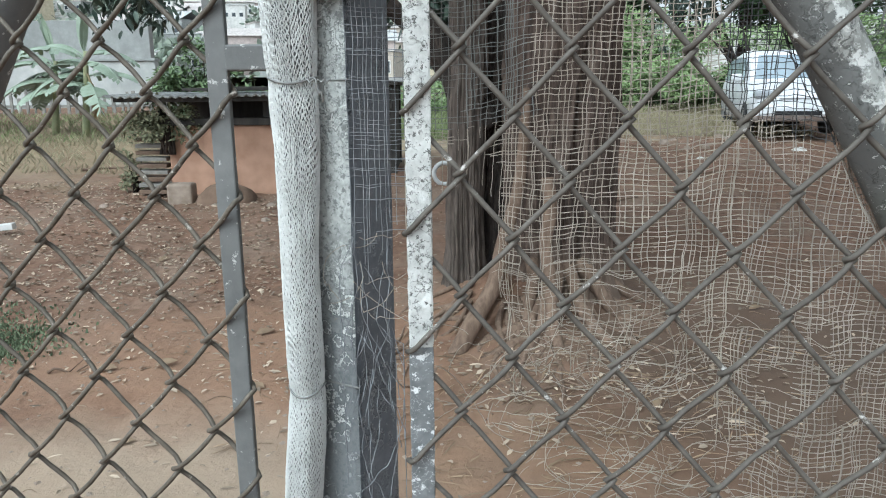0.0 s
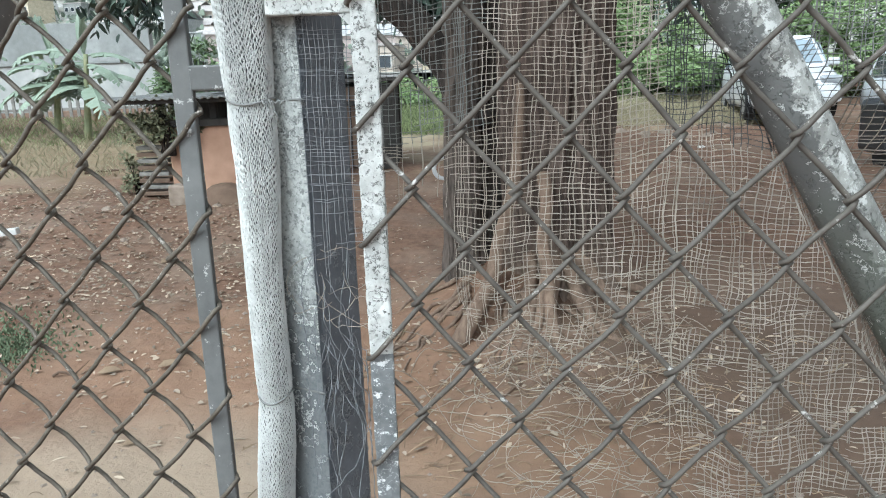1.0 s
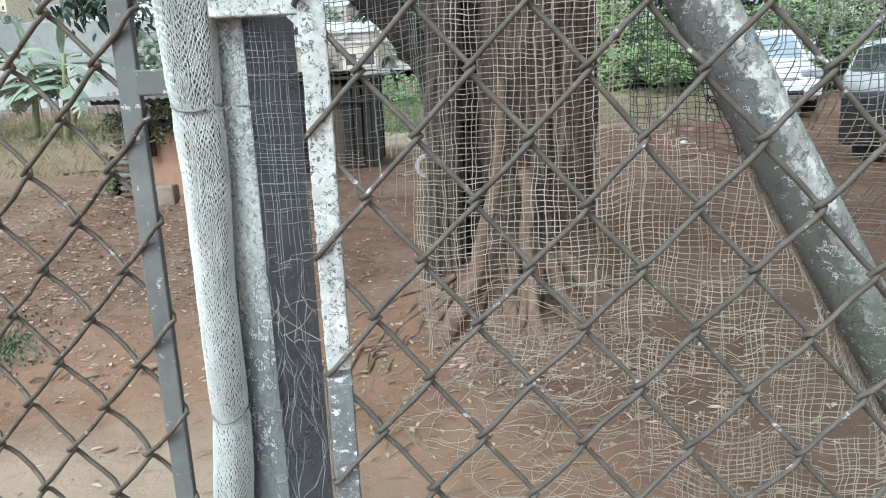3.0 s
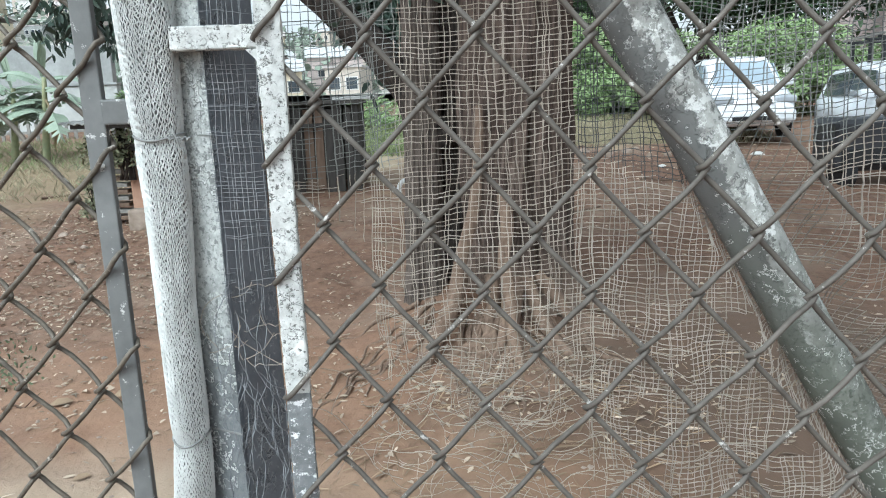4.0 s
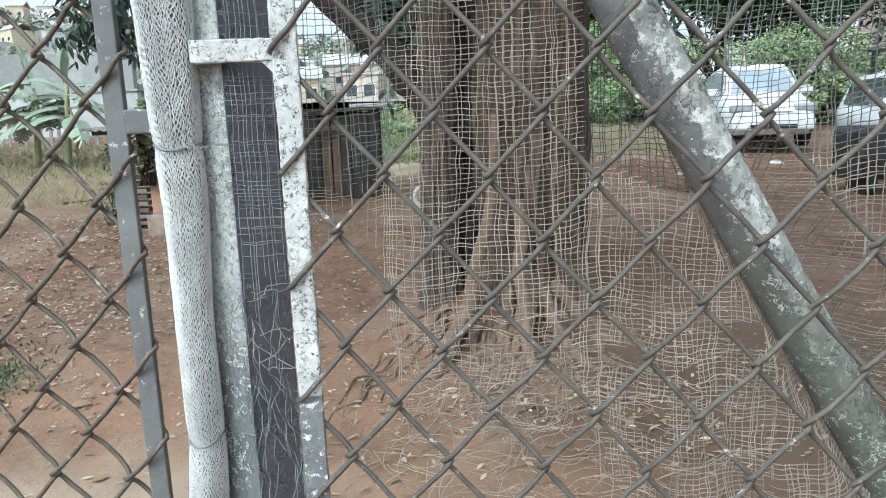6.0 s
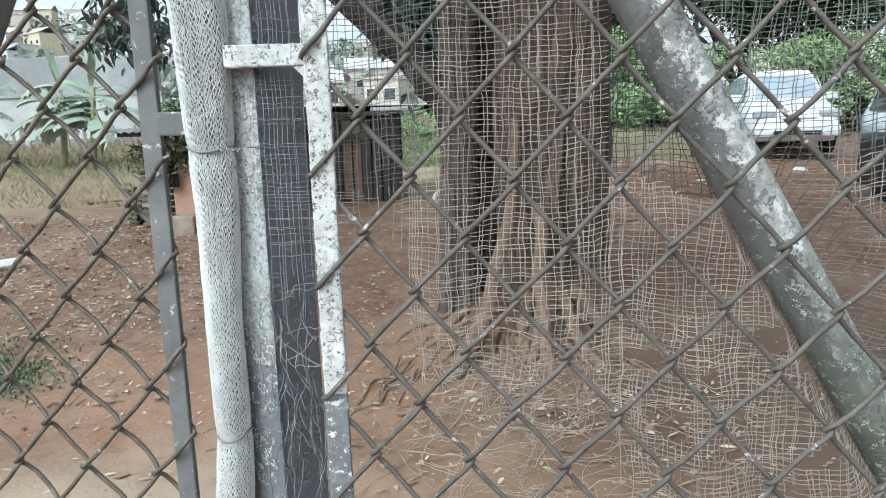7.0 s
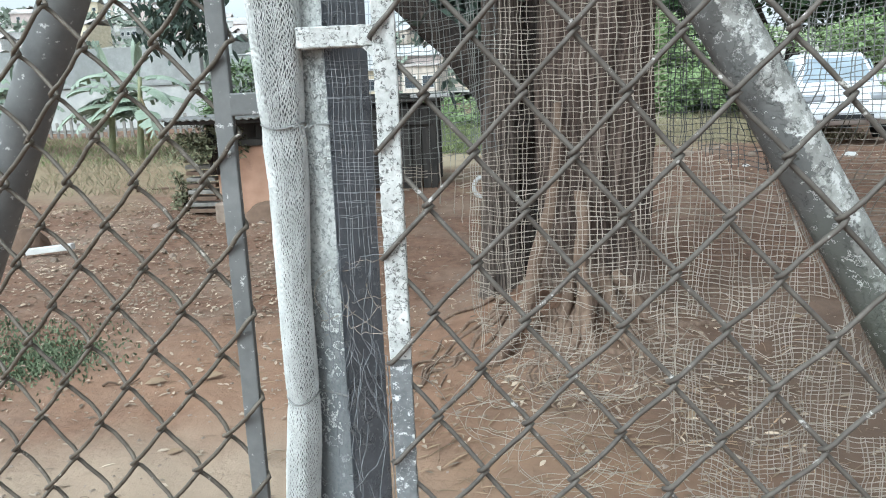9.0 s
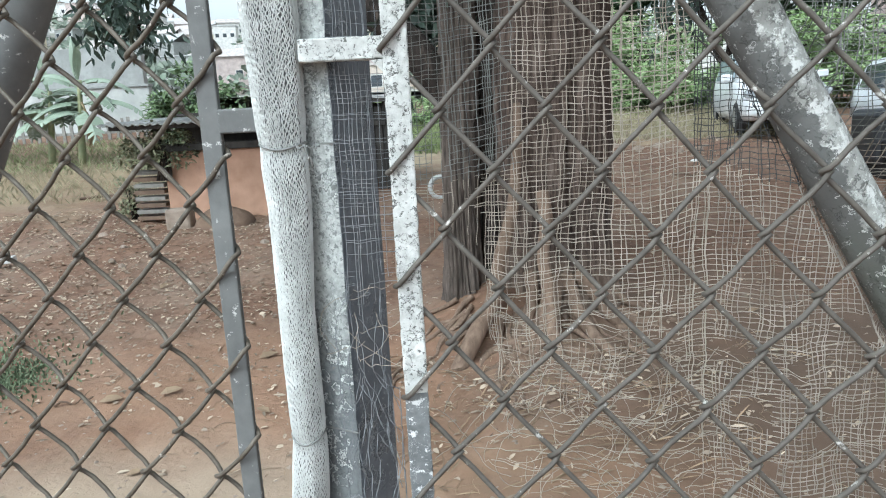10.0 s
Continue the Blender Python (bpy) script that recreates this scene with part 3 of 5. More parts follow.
def netting():
    pale, dark, loose, faint, soiled, shady = Geo(), Geo(), Geo(), Geo(), Geo(), Geo()
    r = 0.00041

    def run(line, thick):
        """A thread, cut where it changes colour."""
        over = [net_point(x, z) for x, z in line if x < -0.028]
        if len(over) > 1:
            flat = abs(line[0][1] - line[1][1]) < 0.003
            if rnd(0, 1) < (0.9 if not flat else 0.92 if line[0][1] < 1.57 else 0.35):
                faint.tube(over, [0.00036 * rnd(0.6, 1.3) for q in over], 4, False)
            line = [q for q in line if q[0] >= -0.034]
        now, kind = [], None
        for x, z in line:
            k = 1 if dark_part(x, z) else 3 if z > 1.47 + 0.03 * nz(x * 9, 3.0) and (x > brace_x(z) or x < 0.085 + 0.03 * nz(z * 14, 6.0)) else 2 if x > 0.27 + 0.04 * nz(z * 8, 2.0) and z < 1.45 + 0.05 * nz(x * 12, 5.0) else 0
            if z < 1.36 and x > 0.08 and nz(x * 34, z * 34, 11.0) > 0.36:
                if len(now) > 1:
                    (pale, dark, soiled, shady)[kind].tube(now, [thick * rnd(0.7, 1.4) for q in now], 4, False)
                now, kind = [], None
                continue
            if kind is not None and k != kind:
                now.append(net_point(x, z))
                if len(now) > 1:
                    (pale, dark, soiled, shady)[kind].tube(now, [thick * rnd(0.7, 1.4) for q in now], 4, False)
                now = []
            kind = k
            now.append(net_point(x, z))
        if len(now) > 1:
            (pale, dark, soiled, shady)[kind].tube(now, [thick * rnd(0.7, 1.4) for q in now], 4, False)

    step = 0.0060
    cols = []
    x = -0.083
    while x < 0.86:
        cols.append(x)
        x += step * rnd(0.82, 1.18) * (1 if x > -0.03 else 0.72)
    for x in cols:
        end = fray(x) + rnd(-0.05, 0.03)
        if rnd(0, 1) < 0.04 and x > 0.08:
            continue
        top = 1.86
        n = int((top - end) / 0.006)
        lean = rnd(-0.004, 0.004)
        for twin in range(2 if rnd(0, 1) < 0.2 or 0.055 < x < 0.064 else 1):
            ph = rnd(0, 6)
            run([(x + twin * 0.0022 + lean * math.sin(i * 0.03 + ph), top - i * 0.006) for i in range(n)], r * rnd(0.85, 1.2))
        # torn end, curling
        if rnd(0, 1) < 0.75 and (x > 0.06 or x < -0.03):
            p = net_point(x, end)
            a, pts = rnd(-2.6, -0.6), [p]
            turn = rnd(-0.25, 0.25)
            for i in range(int(rnd(6, 30))):
                a += turn + rnd(-0.2, 0.2)
                p = p + Vector((math.cos(a) * 0.006, rnd(-0.0012, 0.0012), -abs(math.sin(a)) * 0.006 if rnd(0, 1) < 0.85 else 0.003))
                pts.append(p)
            loose.tube(pts, r * 0.9, 4, False)
    z = 1.86
    while z > 0.96:
        line = []
        tilt = rnd(-0.01, 0.01)
        for i in range(160):
            x = -0.085 + i * 0.006
            lo = fray(x)
            if z > lo and (z > lo + 0.06 or nz(x * 40, z * 40, 6.0) > -0.25):
                line.append((x, z + tilt * (x - 0.3) + 0.0012 * nz(x * 30, z * 60)))
            elif len(line) > 1:
                run(line, r * rnd(0.85, 1.15))
                line = []
            else:
                line = []
        if len(line) > 1:
            run(line, r * rnd(0.85, 1.15))
        z -= 0.0052 * rnd(0.85, 1.15)
    # torn threads that hang in loops below the even net
    for i in range(150):
        x = rnd(0.07, 0.34) if i % 3 else rnd(0.3, 0.6)
        z = fray(x) + rnd(-0.19, 0.03)
        p = net_point(x, z) + Vector((0, rnd(-0.01, 0.012), 0))
        a, turn, pts = rnd(0, 6.28), rnd(-0.3, 0.3), []
        for k in range(int(rnd(8, 30))):
            a += turn * 0.6 + rnd(-0.25, 0.25)
            p = p + Vector((math.cos(a), rnd(-0.2, 0.2), math.sin(a))) * 0.005
            pts.append(p)
        loose.tube(pts, r * rnd(0.6, 1.05), 4, False)
    # slack weft threads that sag in waves below the even net
    for i in range(130):
        x, z = (rnd(0.05, 0.33), rnd(1.06, 1.33)) if i % 3 else (rnd(0.34, 0.6), rnd(0.93, 1.16))
        pts, ph, amp, fall = [], rnd(0, 6), rnd(0.001, 0.004), rnd(-0.25, 0.25)
        for k in range(int(rnd(10, 26))):
            u = x + 0.005 * k
            pts.append(net_point(u, z + fall * 0.005 * k + amp * math.sin(k * 0.55 + ph)))
        loose.tube(pts, r * rnd(0.6, 1.0), 4, False)
    # a tangle over the post's side
    for i in range(24):
        x = rnd(-0.085, -0.045)
        z = rnd(1.2, 1.4)
        p = Vector((x, 0.645 + (x + 0.085) * 0.3 + rnd(-0.004, 0.004), z))
        a, turn, pts = rnd(-2.2, -0.9), rnd(-0.18, 0.18), []
        for k in range(int(rnd(14, 44))):
            a += turn * 0.3 + rnd(-0.25, 0.25) + 0.08 * (-1.57 - a)
            p = p + Vector((math.cos(a) * 0.7, 0, math.sin(a))) * 0.005
            p.x = min(max(p.x, -0.094), -0.038)
            p.y = 0.645 + (p.x + 0.085) * 0.3 + 0.003 * math.sin(k)
            pts.append(p.copy())
        faint.tube(pts, 0.00042, 4, False)
    net = thing("garden_net", "torn plastic garden netting hung behind the chain-link", "net", (0.3, 0.65, 1.0))
    part("mesh", pale, M["net_grey"], net, "dusty off-white square net")
    part("post_mesh", faint, M["net_shade"], net, "thin net over the post, darkened for shade")
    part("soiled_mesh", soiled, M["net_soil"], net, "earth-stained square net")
    part("grey_mesh", shady, M["net_mid"], net, "square net greyed for shade")
    part("dark_mesh", dark, M["net_dark"], net, "dark square net")
    tagged(part("loose_threads", loose, M["net_grey"], net, "frayed hanging threads"), kind="stuff")


netting()


def roll_shape(z):
    """Centre and half widths of the net bundle at a height."""
    pinch = 1 - 0.07 * math.exp(-((z - 1.506) / 0.012) ** 2) - 0.06 * math.exp(-((z - 1.217) / 0.012) ** 2)
    up = min(1.0, max(0.0, (z - 1.35) / 0.27))
    wide = 0.0166 + 0.0092 * up + 0.0015 * min(1.0, max(0.0, 1.215 - z) / 0.06)
    edge = -0.1495 - 0.009 * max(0.0, min(1.5, (z - 1.45) / 0.15)) - 0.009 * min(1.5, max(0.0, 1.21 - z) / 0.09) + 0.002 * nz(z * 7, 0.2)
    cx = edge + wide
    return cx, 0.662, wide * pinch, 0.025 * pinch


def net_bundle():
    bundle = thing("net_bundle", "rolled white netting tied to the post with wire", "net", (-0.1255, 0.652, 0.3))
    core = Geo()
    rows = [0.3 + 0.01 * i for i in range(175)]
    for z in rows:
        cx, cy, rx, ry = roll_shape(z)
        for k in range(28):
            a = 6.28318 * k / 28
            f = 0.93 + 0.04 * math.sin(5 * a + 7 * z)
            core.v.append((cx + rx * f * math.cos(a), cy + ry * f * math.sin(a), z))
    core.f = [(r * 28 + k, r * 28 + (k + 1) % 28, (r + 1) * 28 + (k + 1) % 28, (r + 1) * 28 + k) for r in range(len(rows) - 1) for k in range(28)]
    part("core", core, M["roll_core"], bundle, smooth=True)
    threads = Geo()
    for layer, count, pitch, deep, thick in ((0, 86, 0.0035, 1.0, 0.00047), (1, 60, 0.0042, 0.955, 0.00047)):
        for k in range(count):
            pts, z, s = [], 0.85 + layer * 0.003, 0
            while z < 1.95:
                cx, cy, rx, ry = roll_shape(z)
                # neighbours lean together at every other knot, which leaves long drop-shaped holes
                near = (0.31 if (s // 2 + k) % 2 else -0.31) * (1 + 0.9 * nz(z * 30, k * 0.4, 6.0))
                a = 6.28318 * (k + near) / count + 0.45 * nz(z * 3.0, layer * 5.0, 1.0) + 0.045 * nz(z * 30, k * 0.5, 3.0) + 0.02 * nz(z * 120, k * 3.7) + (0.4 - 0.9 * layer) * (z - 1.3)
                f = deep + 0.03 * nz(z * 50, k * 1.9, 2.0) + 0.04 * math.sin(5 * a + 7 * z)
                pts.append((cx + rx * f * math.cos(a), cy + ry * f * math.sin(a), z))
                z += pitch * (0.36 if s % 2 else 0.64) * (1 + 0.22 * nz(z * 22, k * 0.16 + layer * 3.0, 7.0))
                s += 1
            threads.tube(pts, [thick * rnd(0.75, 1.25) for q in pts], 4, False)
    part("threads", threads, M["net_white"], bundle, "white plastic net threads")
    for z, tail in ((1.507, True), (1.217, False)):
        tie = Geo()
        pts = []
        for k in range(41):
            a = 3.0 + 3.9 * k / 40
            cx, cy, rx, ry = roll_shape(z)
            pts.append((cx + (rx + 0.0012) * math.cos(a), cy + (ry + 0.0012) * math.sin(a), z + 0.0025 * math.sin(a * 2.3)))
        last = Vector(pts[-1])
        pts += [last.lerp(Vector((-0.0815, 0.6525, z + 0.001)), (k + 1) / 6) for k in range(6)]
        tie.tube(pts, 0.0011, 6)
        if tail:
            tie.tube([(-0.106 + 0.0006 * k, 0.6275 - 0.001 * math.sin(k), z - 0.0015 * k + 0.004 * math.sin(k * 0.9)) for k in range(12)], 0.001, 6)
            tie.tube([(-0.112 + 0.0018 * k, 0.628 + 0.0015 * math.sin(2.4 * k), z - 0.001 + 0.002 * math.cos(2.4 * k)) for k in range(12)], 0.001, 6)
        part("tie_wire", tie, M["tie"], bundle, "thin twisted grey wire", smooth=True)


net_bundle()


# ---- the tree ----
def stem(cx, cy, r0, lean, top, seed, flare, furrow=None, n=300):
    """One of the fused stems: ridged bark, fluted and flared at the foot."""
    g = Geo()
    zs = [-0.15 + 0.03 * i for i in range(int((top + 0.15) / 0.03))]
    for z in zs:
        foot = math.exp(-max(0.0, z - 0.08) / 0.22)
        x0, y0 = cx + lean[0] * z + lean[2] * math.sin(1.7 * z + seed), cy + lean[1] * z
        for k in range(n):
            a = 6.28318 * k / n
            c, q = math.cos(a), math.sin(a)
            w = a + 0.16 * math.sin(1.3 * z + seed) + 0.3 * nz(1.6 * c, 1.6 * q, z * 1.3 + seed)
            r = r0 * (1 + 0.16 * nz(1.7 * c, 1.7 * q, 0.9 * z + seed))
            r += r0 * (0.075 * (2 * abs(math.sin(2.5 * w + seed)) - 1) + 0.05 * (2 * abs(math.sin(4.5 * w + 1.9 * seed)) - 1)) * (0.7 + 1.2 * foot)
            r += 0.012 * (2 * abs(math.sin(9.5 * w + seed + 0.4 * z)) - 1) + 0.007 * (2 * abs(math.sin(19 * w - 0.8 * z)) - 1)
            r += flare * foot * (1 + 0.55 * math.sin(5 * w + 2.1 * seed) + 0.3 * math.sin(9 * w + seed))
            if furrow is not None:
                off = (w - furrow - 0.16 * math.sin(2.2 * z) + math.pi) % 6.28318 - math.pi
                r -= 0.075 * math.exp(-(off / 0.085) ** 2)
            r += 0.018 * nz(8 * c, 8 * q, 1.6 * z + seed) + 0.011 * nz(26 * c, 26 * q, 3 * z) + 0.007 * nz(60 * c, 60 * q, 7 * z) + 0.006 * nz(20 * c, 20 * q, 22 * z)
            g.v.append((x0 + r * c, y0 + r * 0.95 * q, z))
    g.f = [(i * n + k, i * n + (k + 1) % n, (i + 1) * n + (k + 1) % n, (i + 1) * n + k) for i in range(len(zs) - 1) for k in range(n)]
    return g


def big_tree():
    tree = thing("tree", "broad old tree with fused ridged red-brown stems", "tree", (TREE[0], TREE[1], 0.05))
    part("trunk", stem(0.68, 4.58, 0.325, (0.012, 0.0, 0.01), 3.2, 1.3, 0.12, -1.3, 420), M["bark_red"], tree, "red-brown ridged main trunk", smooth=True)
    part("stem", stem(0.1, 4.6, 0.1, (-0.004, 0.02, 0.02), 3.2, 4.1, 0.055, None, 200), M["bark_grey"], tree, "slim grey-brown side stem", smooth=True)
    part("stem", stem(0.36, 4.95, 0.24, (0.01, 0.0, 0.01), 3.2, 2.2, 0.06, None, 240), M["bark"], tree, "inner stem darkened for the shade of the hollow", smooth=True)

    def limb(pts, r0, r1, mat, name):
        # smooth the way between the given points
        fine = []
        for i in range(len(pts) - 1):
            p0, p1, p2, p3 = [Vector(pts[min(max(i + d, 0), len(pts) - 1)]) for d in (-1, 0, 1, 2)]
            for s in range(8):
                t = s / 8
                fine.append(0.5 * ((2 * p1) + (p2 - p0) * t + (2 * p0 - 5 * p1 + 4 * p2 - p3) * t * t + (3 * p1 - p0 - 3 * p2 + p3) * t ** 3))
        fine.append(Vector(pts[-1]))
        m = len(fine)
        fine = [q + Vector((nz(q.x * 4, q.z * 4, 1), nz(q.y * 4, q.z * 4, 2), nz(q.x * 4, q.y * 4, 3))) * 0.03 for q in fine]
        rs = [(r0 + (r1 - r0) * i / (m - 1)) * (1 + 0.12 * nz(fine[i].x * 7, fine[i].z * 7, fine[i].y * 7)) for i in range(m)]
        return part(name, Geo().tube(fine, rs, 14), mat, tree, smooth=True)

    # limbs, in bark darkened for the crown's shade
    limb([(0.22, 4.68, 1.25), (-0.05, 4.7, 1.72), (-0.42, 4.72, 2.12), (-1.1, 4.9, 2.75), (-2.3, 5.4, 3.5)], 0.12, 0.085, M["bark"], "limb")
    limb([(0.4, 4.6, 2.9), (0.2, 4.5, 4.0), (-0.2, 4.1, 5.6)], 0.3, 0.14, M["bark"], "limb")
    limb([(0.7, 4.7, 2.9), (1.4, 4.9, 4.0), (2.6, 5.4, 5.2)], 0.28, 0.12, M["bark"], "limb")
    limb([(0.5, 4.8, 2.9), (0.6, 5.8, 4.2), (0.9, 7.2, 5.2)], 0.26, 0.12, M["bark"], "limb")
    limb([(-2.3, 5.4, 3.5), (-2.75, 6.2, 3.3), (-2.9, 6.9, 2.75), (-2.85, 7.0, 2.3)], 0.05, 0.012, M["bark"], "limb")
    limb([(1.4, 4.9, 4.0), (1.9, 5.8, 3.6), (2.05, 6.4, 2.9), (2.06, 6.5, 2.3)], 0.05, 0.01, M["bark"], "limb")
    # stems fused to the front and roots over the ground
    limb([(0.43, 4.24, 1.5), (0.40, 4.16, 1.2), (0.33, 4.04, 0.72), (0.2, 3.92, 0.35), (0.03, 3.78, 0.06), (-0.08, 3.7, -0.04)], 0.022, 0.062, M["bark_pale"], "root")
    limb([(0.57, 4.14, 1.0), (0.56, 4.02, 0.45), (0.6, 3.8, 0.1), (0.66, 3.55, 0.0), (0.7, 3.3, -0.05)], 0.04, 0.03, M["bark_pale"], "root")
    # buttress roots that run down from the flare and sink into the soil
    for k in range(7):
        a = -2.35 + 0.33 * k + rnd(-0.1, 0.1)
        d1, way = rnd(0.75, 1.15), []
        for i in range(6):
            f = i / 5
            d, b = 0.34 + (d1 - 0.34) * f, a + 0.18 * math.sin(2.2 * f + k)
            x, y = 0.55 + d * math.cos(b), 4.55 + d * math.sin(b)
            way.append((x, y, rough_z(x, y) + 0.2 * (1 - f) ** 2.2 - 0.012 - 0.02 * f))
        limb(way, rnd(0.035, 0.06), 0.014, M["bark_pale"], "root")
    for k in range(9):
        a = rnd(-2.75, -0.35)
        d0, d1 = 0.5, rnd(0.85, 1.5)
        way = []
        for s in range(5):
            d = d0 + (d1 - d0) * s / 4
            b = a + 0.25 * math.sin(s * 1.3 + k)
            x, y = TREE[0] + d * math.cos(b), TREE[1] + d * math.sin(b)
            way.append((x, y, rough_z(x, y) + 0.05 * (1 - s / 4) ** 2 - 0.02))
        limb(way, rnd(0.025, 0.04), 0.006, M["bark_pale"], "root")
    # fine surface roots that run out over the soil
    for k in range(26):
        a = -1.75 + rnd(-1.15, 1.0)
        d, s, way = rnd(0.42, 0.6), rnd(0.09, 0.16), []
        for i in range(8):
            way.append((TREE[0] + d * math.cos(a), TREE[1] + d * math.sin(a), rough_z(TREE[0] + d * math.cos(a), TREE[1] + d * math.sin(a)) - 0.002 + 0.03 * max(0.0, 1 - i / 2.5)))
            d += s
            a += rnd(-0.1, 0.1)
        limb(way, rnd(0.012, 0.022), 0.004, M["bark_pale"], "root")
    # crown: clumps of leaves with gaps between them
    crown, low = Geo(), Geo()
    clumps = []
    for i in range(230):
        a, d = rnd(0, 6.28), 4.6 * math.sqrt(rnd(0, 1))
        z = 3.5 + rnd(0, 3.6) * (1 - (d / 5.6) ** 2)
        clumps.append((TREE[0] + d * math.cos(a), TREE[1] + 0.6 + d * math.sin(a), z))
    # Extra clumps out of view, added to shade the ground at the right front.
    for i in range(60):
        clumps.append((rnd(0.8, 4.0), rnd(1.9, 4.4), rnd(3.6, 5.0)))
    for cx, cy, cz in clumps:
        for i in range(46):
            p = Vector((cx + random.gauss(0, 0.32), cy + random.gauss(0, 0.32), max(3.25, cz + random.gauss(0, 0.22))))
            d = Vector((rnd(-1, 1), rnd(-1, 1), rnd(-1.1, 0.3))).normalized() * rnd(0.11, 0.19)
            crown.blade(p, p + d, rnd(0.045, 0.07), (rnd(-0.4, 0.4), rnd(-0.4, 0.4), 1), 0.01)
    part("crown", crown, M["leaf_dark"], tree, "dense dark green leaf crown with unseen clumps added for shade")
    for i in range(470):
        s = rnd(0, 1)
        p = Vector((-2.97 + random.gauss(0, 0.21), 6.95 + random.gauss(0, 0.2), 2.8 - 0.6 * s + random.gauss(0, 0.06)))
        d = Vector((rnd(-0.7, 0.7), rnd(-0.7, 0.7), rnd(-1.2, -0.1))).normalized() * rnd(0.1, 0.17)
        low.blade(p, p + d, rnd(0.035, 0.05), (rnd(-1, 1), rnd(-1, 0.2), 0.6), 0.01)
    for i in range(1300):
        p = Vector((-0.0 + max(-0.3, random.gauss(0, 0.17)), 5.3 + random.gauss(0, 0.3), 2.3 + random.gauss(0, 0.22)))
        d = Vector((rnd(-0.8, 0.8), rnd(-0.8, 0.8), rnd(-1.0, 0.2))).normalized() * rnd(0.1, 0.17)
        low.blade(p, p + d, rnd(0.035, 0.055), (rnd(-1, 1), rnd(-1, 0.2), 0.8), 0.01)
    for i in range(1100):
        p = Vector((max(-0.45, -0.3 + random.gauss(0, 0.14)), 5.25 + random.gauss(0, 0.25), max(2.02, 2.38 + random.gauss(0, 0.18))))
        d = Vector((rnd(-0.8, 0.8), rnd(-0.8, 0.8), rnd(-1.0, 0.2))).normalized() * rnd(0.09, 0.15)
        low.blade(p, p + d, rnd(0.035, 0.05), (rnd(-1, 1), rnd(-1, 0.2), 0.8), 0.01)
    for i in range(170):
        p = Vector((2.05 + random.gauss(0, 0.14), 6.5 + random.gauss(0, 0.15), 2.32 + random.gauss(0, 0.16)))
        d = Vector((rnd(-0.6, 0.6), rnd(-0.6, 0.6), rnd(-1.2, -0.1))).normalized() * rnd(0.1, 0.17)
        low.blade(p, p + d, rnd(0.03, 0.045), (rnd(-1, 1), rnd(-1, 0.2), 0.6), 0.01)
    part("hanging_leaves", low, M["leaf_haze"], tree, "dark glossy leaves on a drooping twig, haze in the colour")


big_tree()


# ---- plants ----
def bush(name, label, cx, cy, rx, ry, h, count, material, size, seed, category="bush", z0=None, trunk=False):
    """A shrub or tree of leaf clumps on stems, uneven in outline."""
    state = random.getstate()
    random.seed(seed)
    base = ground_z(cx, cy) if z0 is None else z0
    ob = thing(name, label, category, (cx, cy, base))
    stems, leaves = Geo(), Geo()
    for i in range(7 if not trunk else 5):
        a = rnd(0, 6.28)
        top = Vector((cx + rx * 0.6 * math.cos(a), cy + ry * 0.6 * math.sin(a), base + h * rnd(0.5, 0.85)))
        foot = Vector((cx + rnd(-0.2, 0.2) * rx, cy + rnd(-0.2, 0.2) * ry, base - 0.1))
        stems.tube([foot, foot.lerp(top, 0.5) + Vector((0, 0, 0.1 * h)), top], [0.02 * h + 0.01, 0.012 * h, 0.004 * h], 6)
    blobs = []
    for i in range(26):
        a, d = rnd(0, 6.28), math.sqrt(rnd(0, 1))
        lo = 0.12 if not trunk else 0.32
        blobs.append((cx + rx * d * math.cos(a), cy + ry * d * math.sin(a), base + h * (lo + (0.95 - lo) * rnd(0.05, 1.0) * (1 - 0.55 * d * d)), rnd(0.2, 0.42)))
    for i in range(count):
        bx, by, bz, br = random.choice(blobs)
        v = Vector((random.gauss(0, 1), random.gauss(0, 1), random.gauss(0, 1))).normalized() * (rnd(0.35, 1.0) ** 0.5)
        p = Vector((bx + v.x * br * rx, by + v.y * br * ry, max(base + 0.02, bz + v.z * br * h * 0.4)))
        d = (Vector((v.x, v.y, v.z * 0.4)) + Vector((rnd(-0.8, 0.8), rnd(-0.8, 0.8), rnd(-0.7, 0.5)))).normalized() * size * rnd(0.6, 1.3)
        leaves.blade(p, p + d, size * rnd(0.35, 0.55), (rnd(-0.6, 0.6), rnd(-0.8, 0.3), 1), size * 0.08)
    part("branching", stems, M["bark"], ob, smooth=True)
    part("leaves", leaves, M[material], ob)
    random.setstate(state)
    return ob


bush("bush", "bright green leafy shrub behind the parked cars", 7.4, 16.9, 2.7, 1.6, 2.5, 20000, "leaf_light", 0.11, 11)
bush("bush", "bright green leafy shrub beside the tree trunk", 4.2, 19.0, 2.2, 1.6, 2.2, 16000, "leaf_light", 0.11, 12)
bush("bush", "low green shrub at the edge of the yard", 5.6, 18.2, 1.4, 0.8, 0.9, 4500, "leaf_mid", 0.1, 13)
bush("bush", "broad green shrub behind the dark car", 11.2, 16.4, 2.6, 1.6, 1.9, 14000, "leaf_light", 0.11, 14)
bush("bush", "tall green shrub filling the gap behind the bank", 5.0, 20.6, 2.4, 1.5, 3.0, 16000, "leaf_light", 0.12, 24)
bush("shade_tree", "tall dark green tree behind the shrubs", 8.6, 23.0, 4.6, 2.6, 8.0, 34000, "leaf_dark", 0.22, 21, "tree", trunk=True)
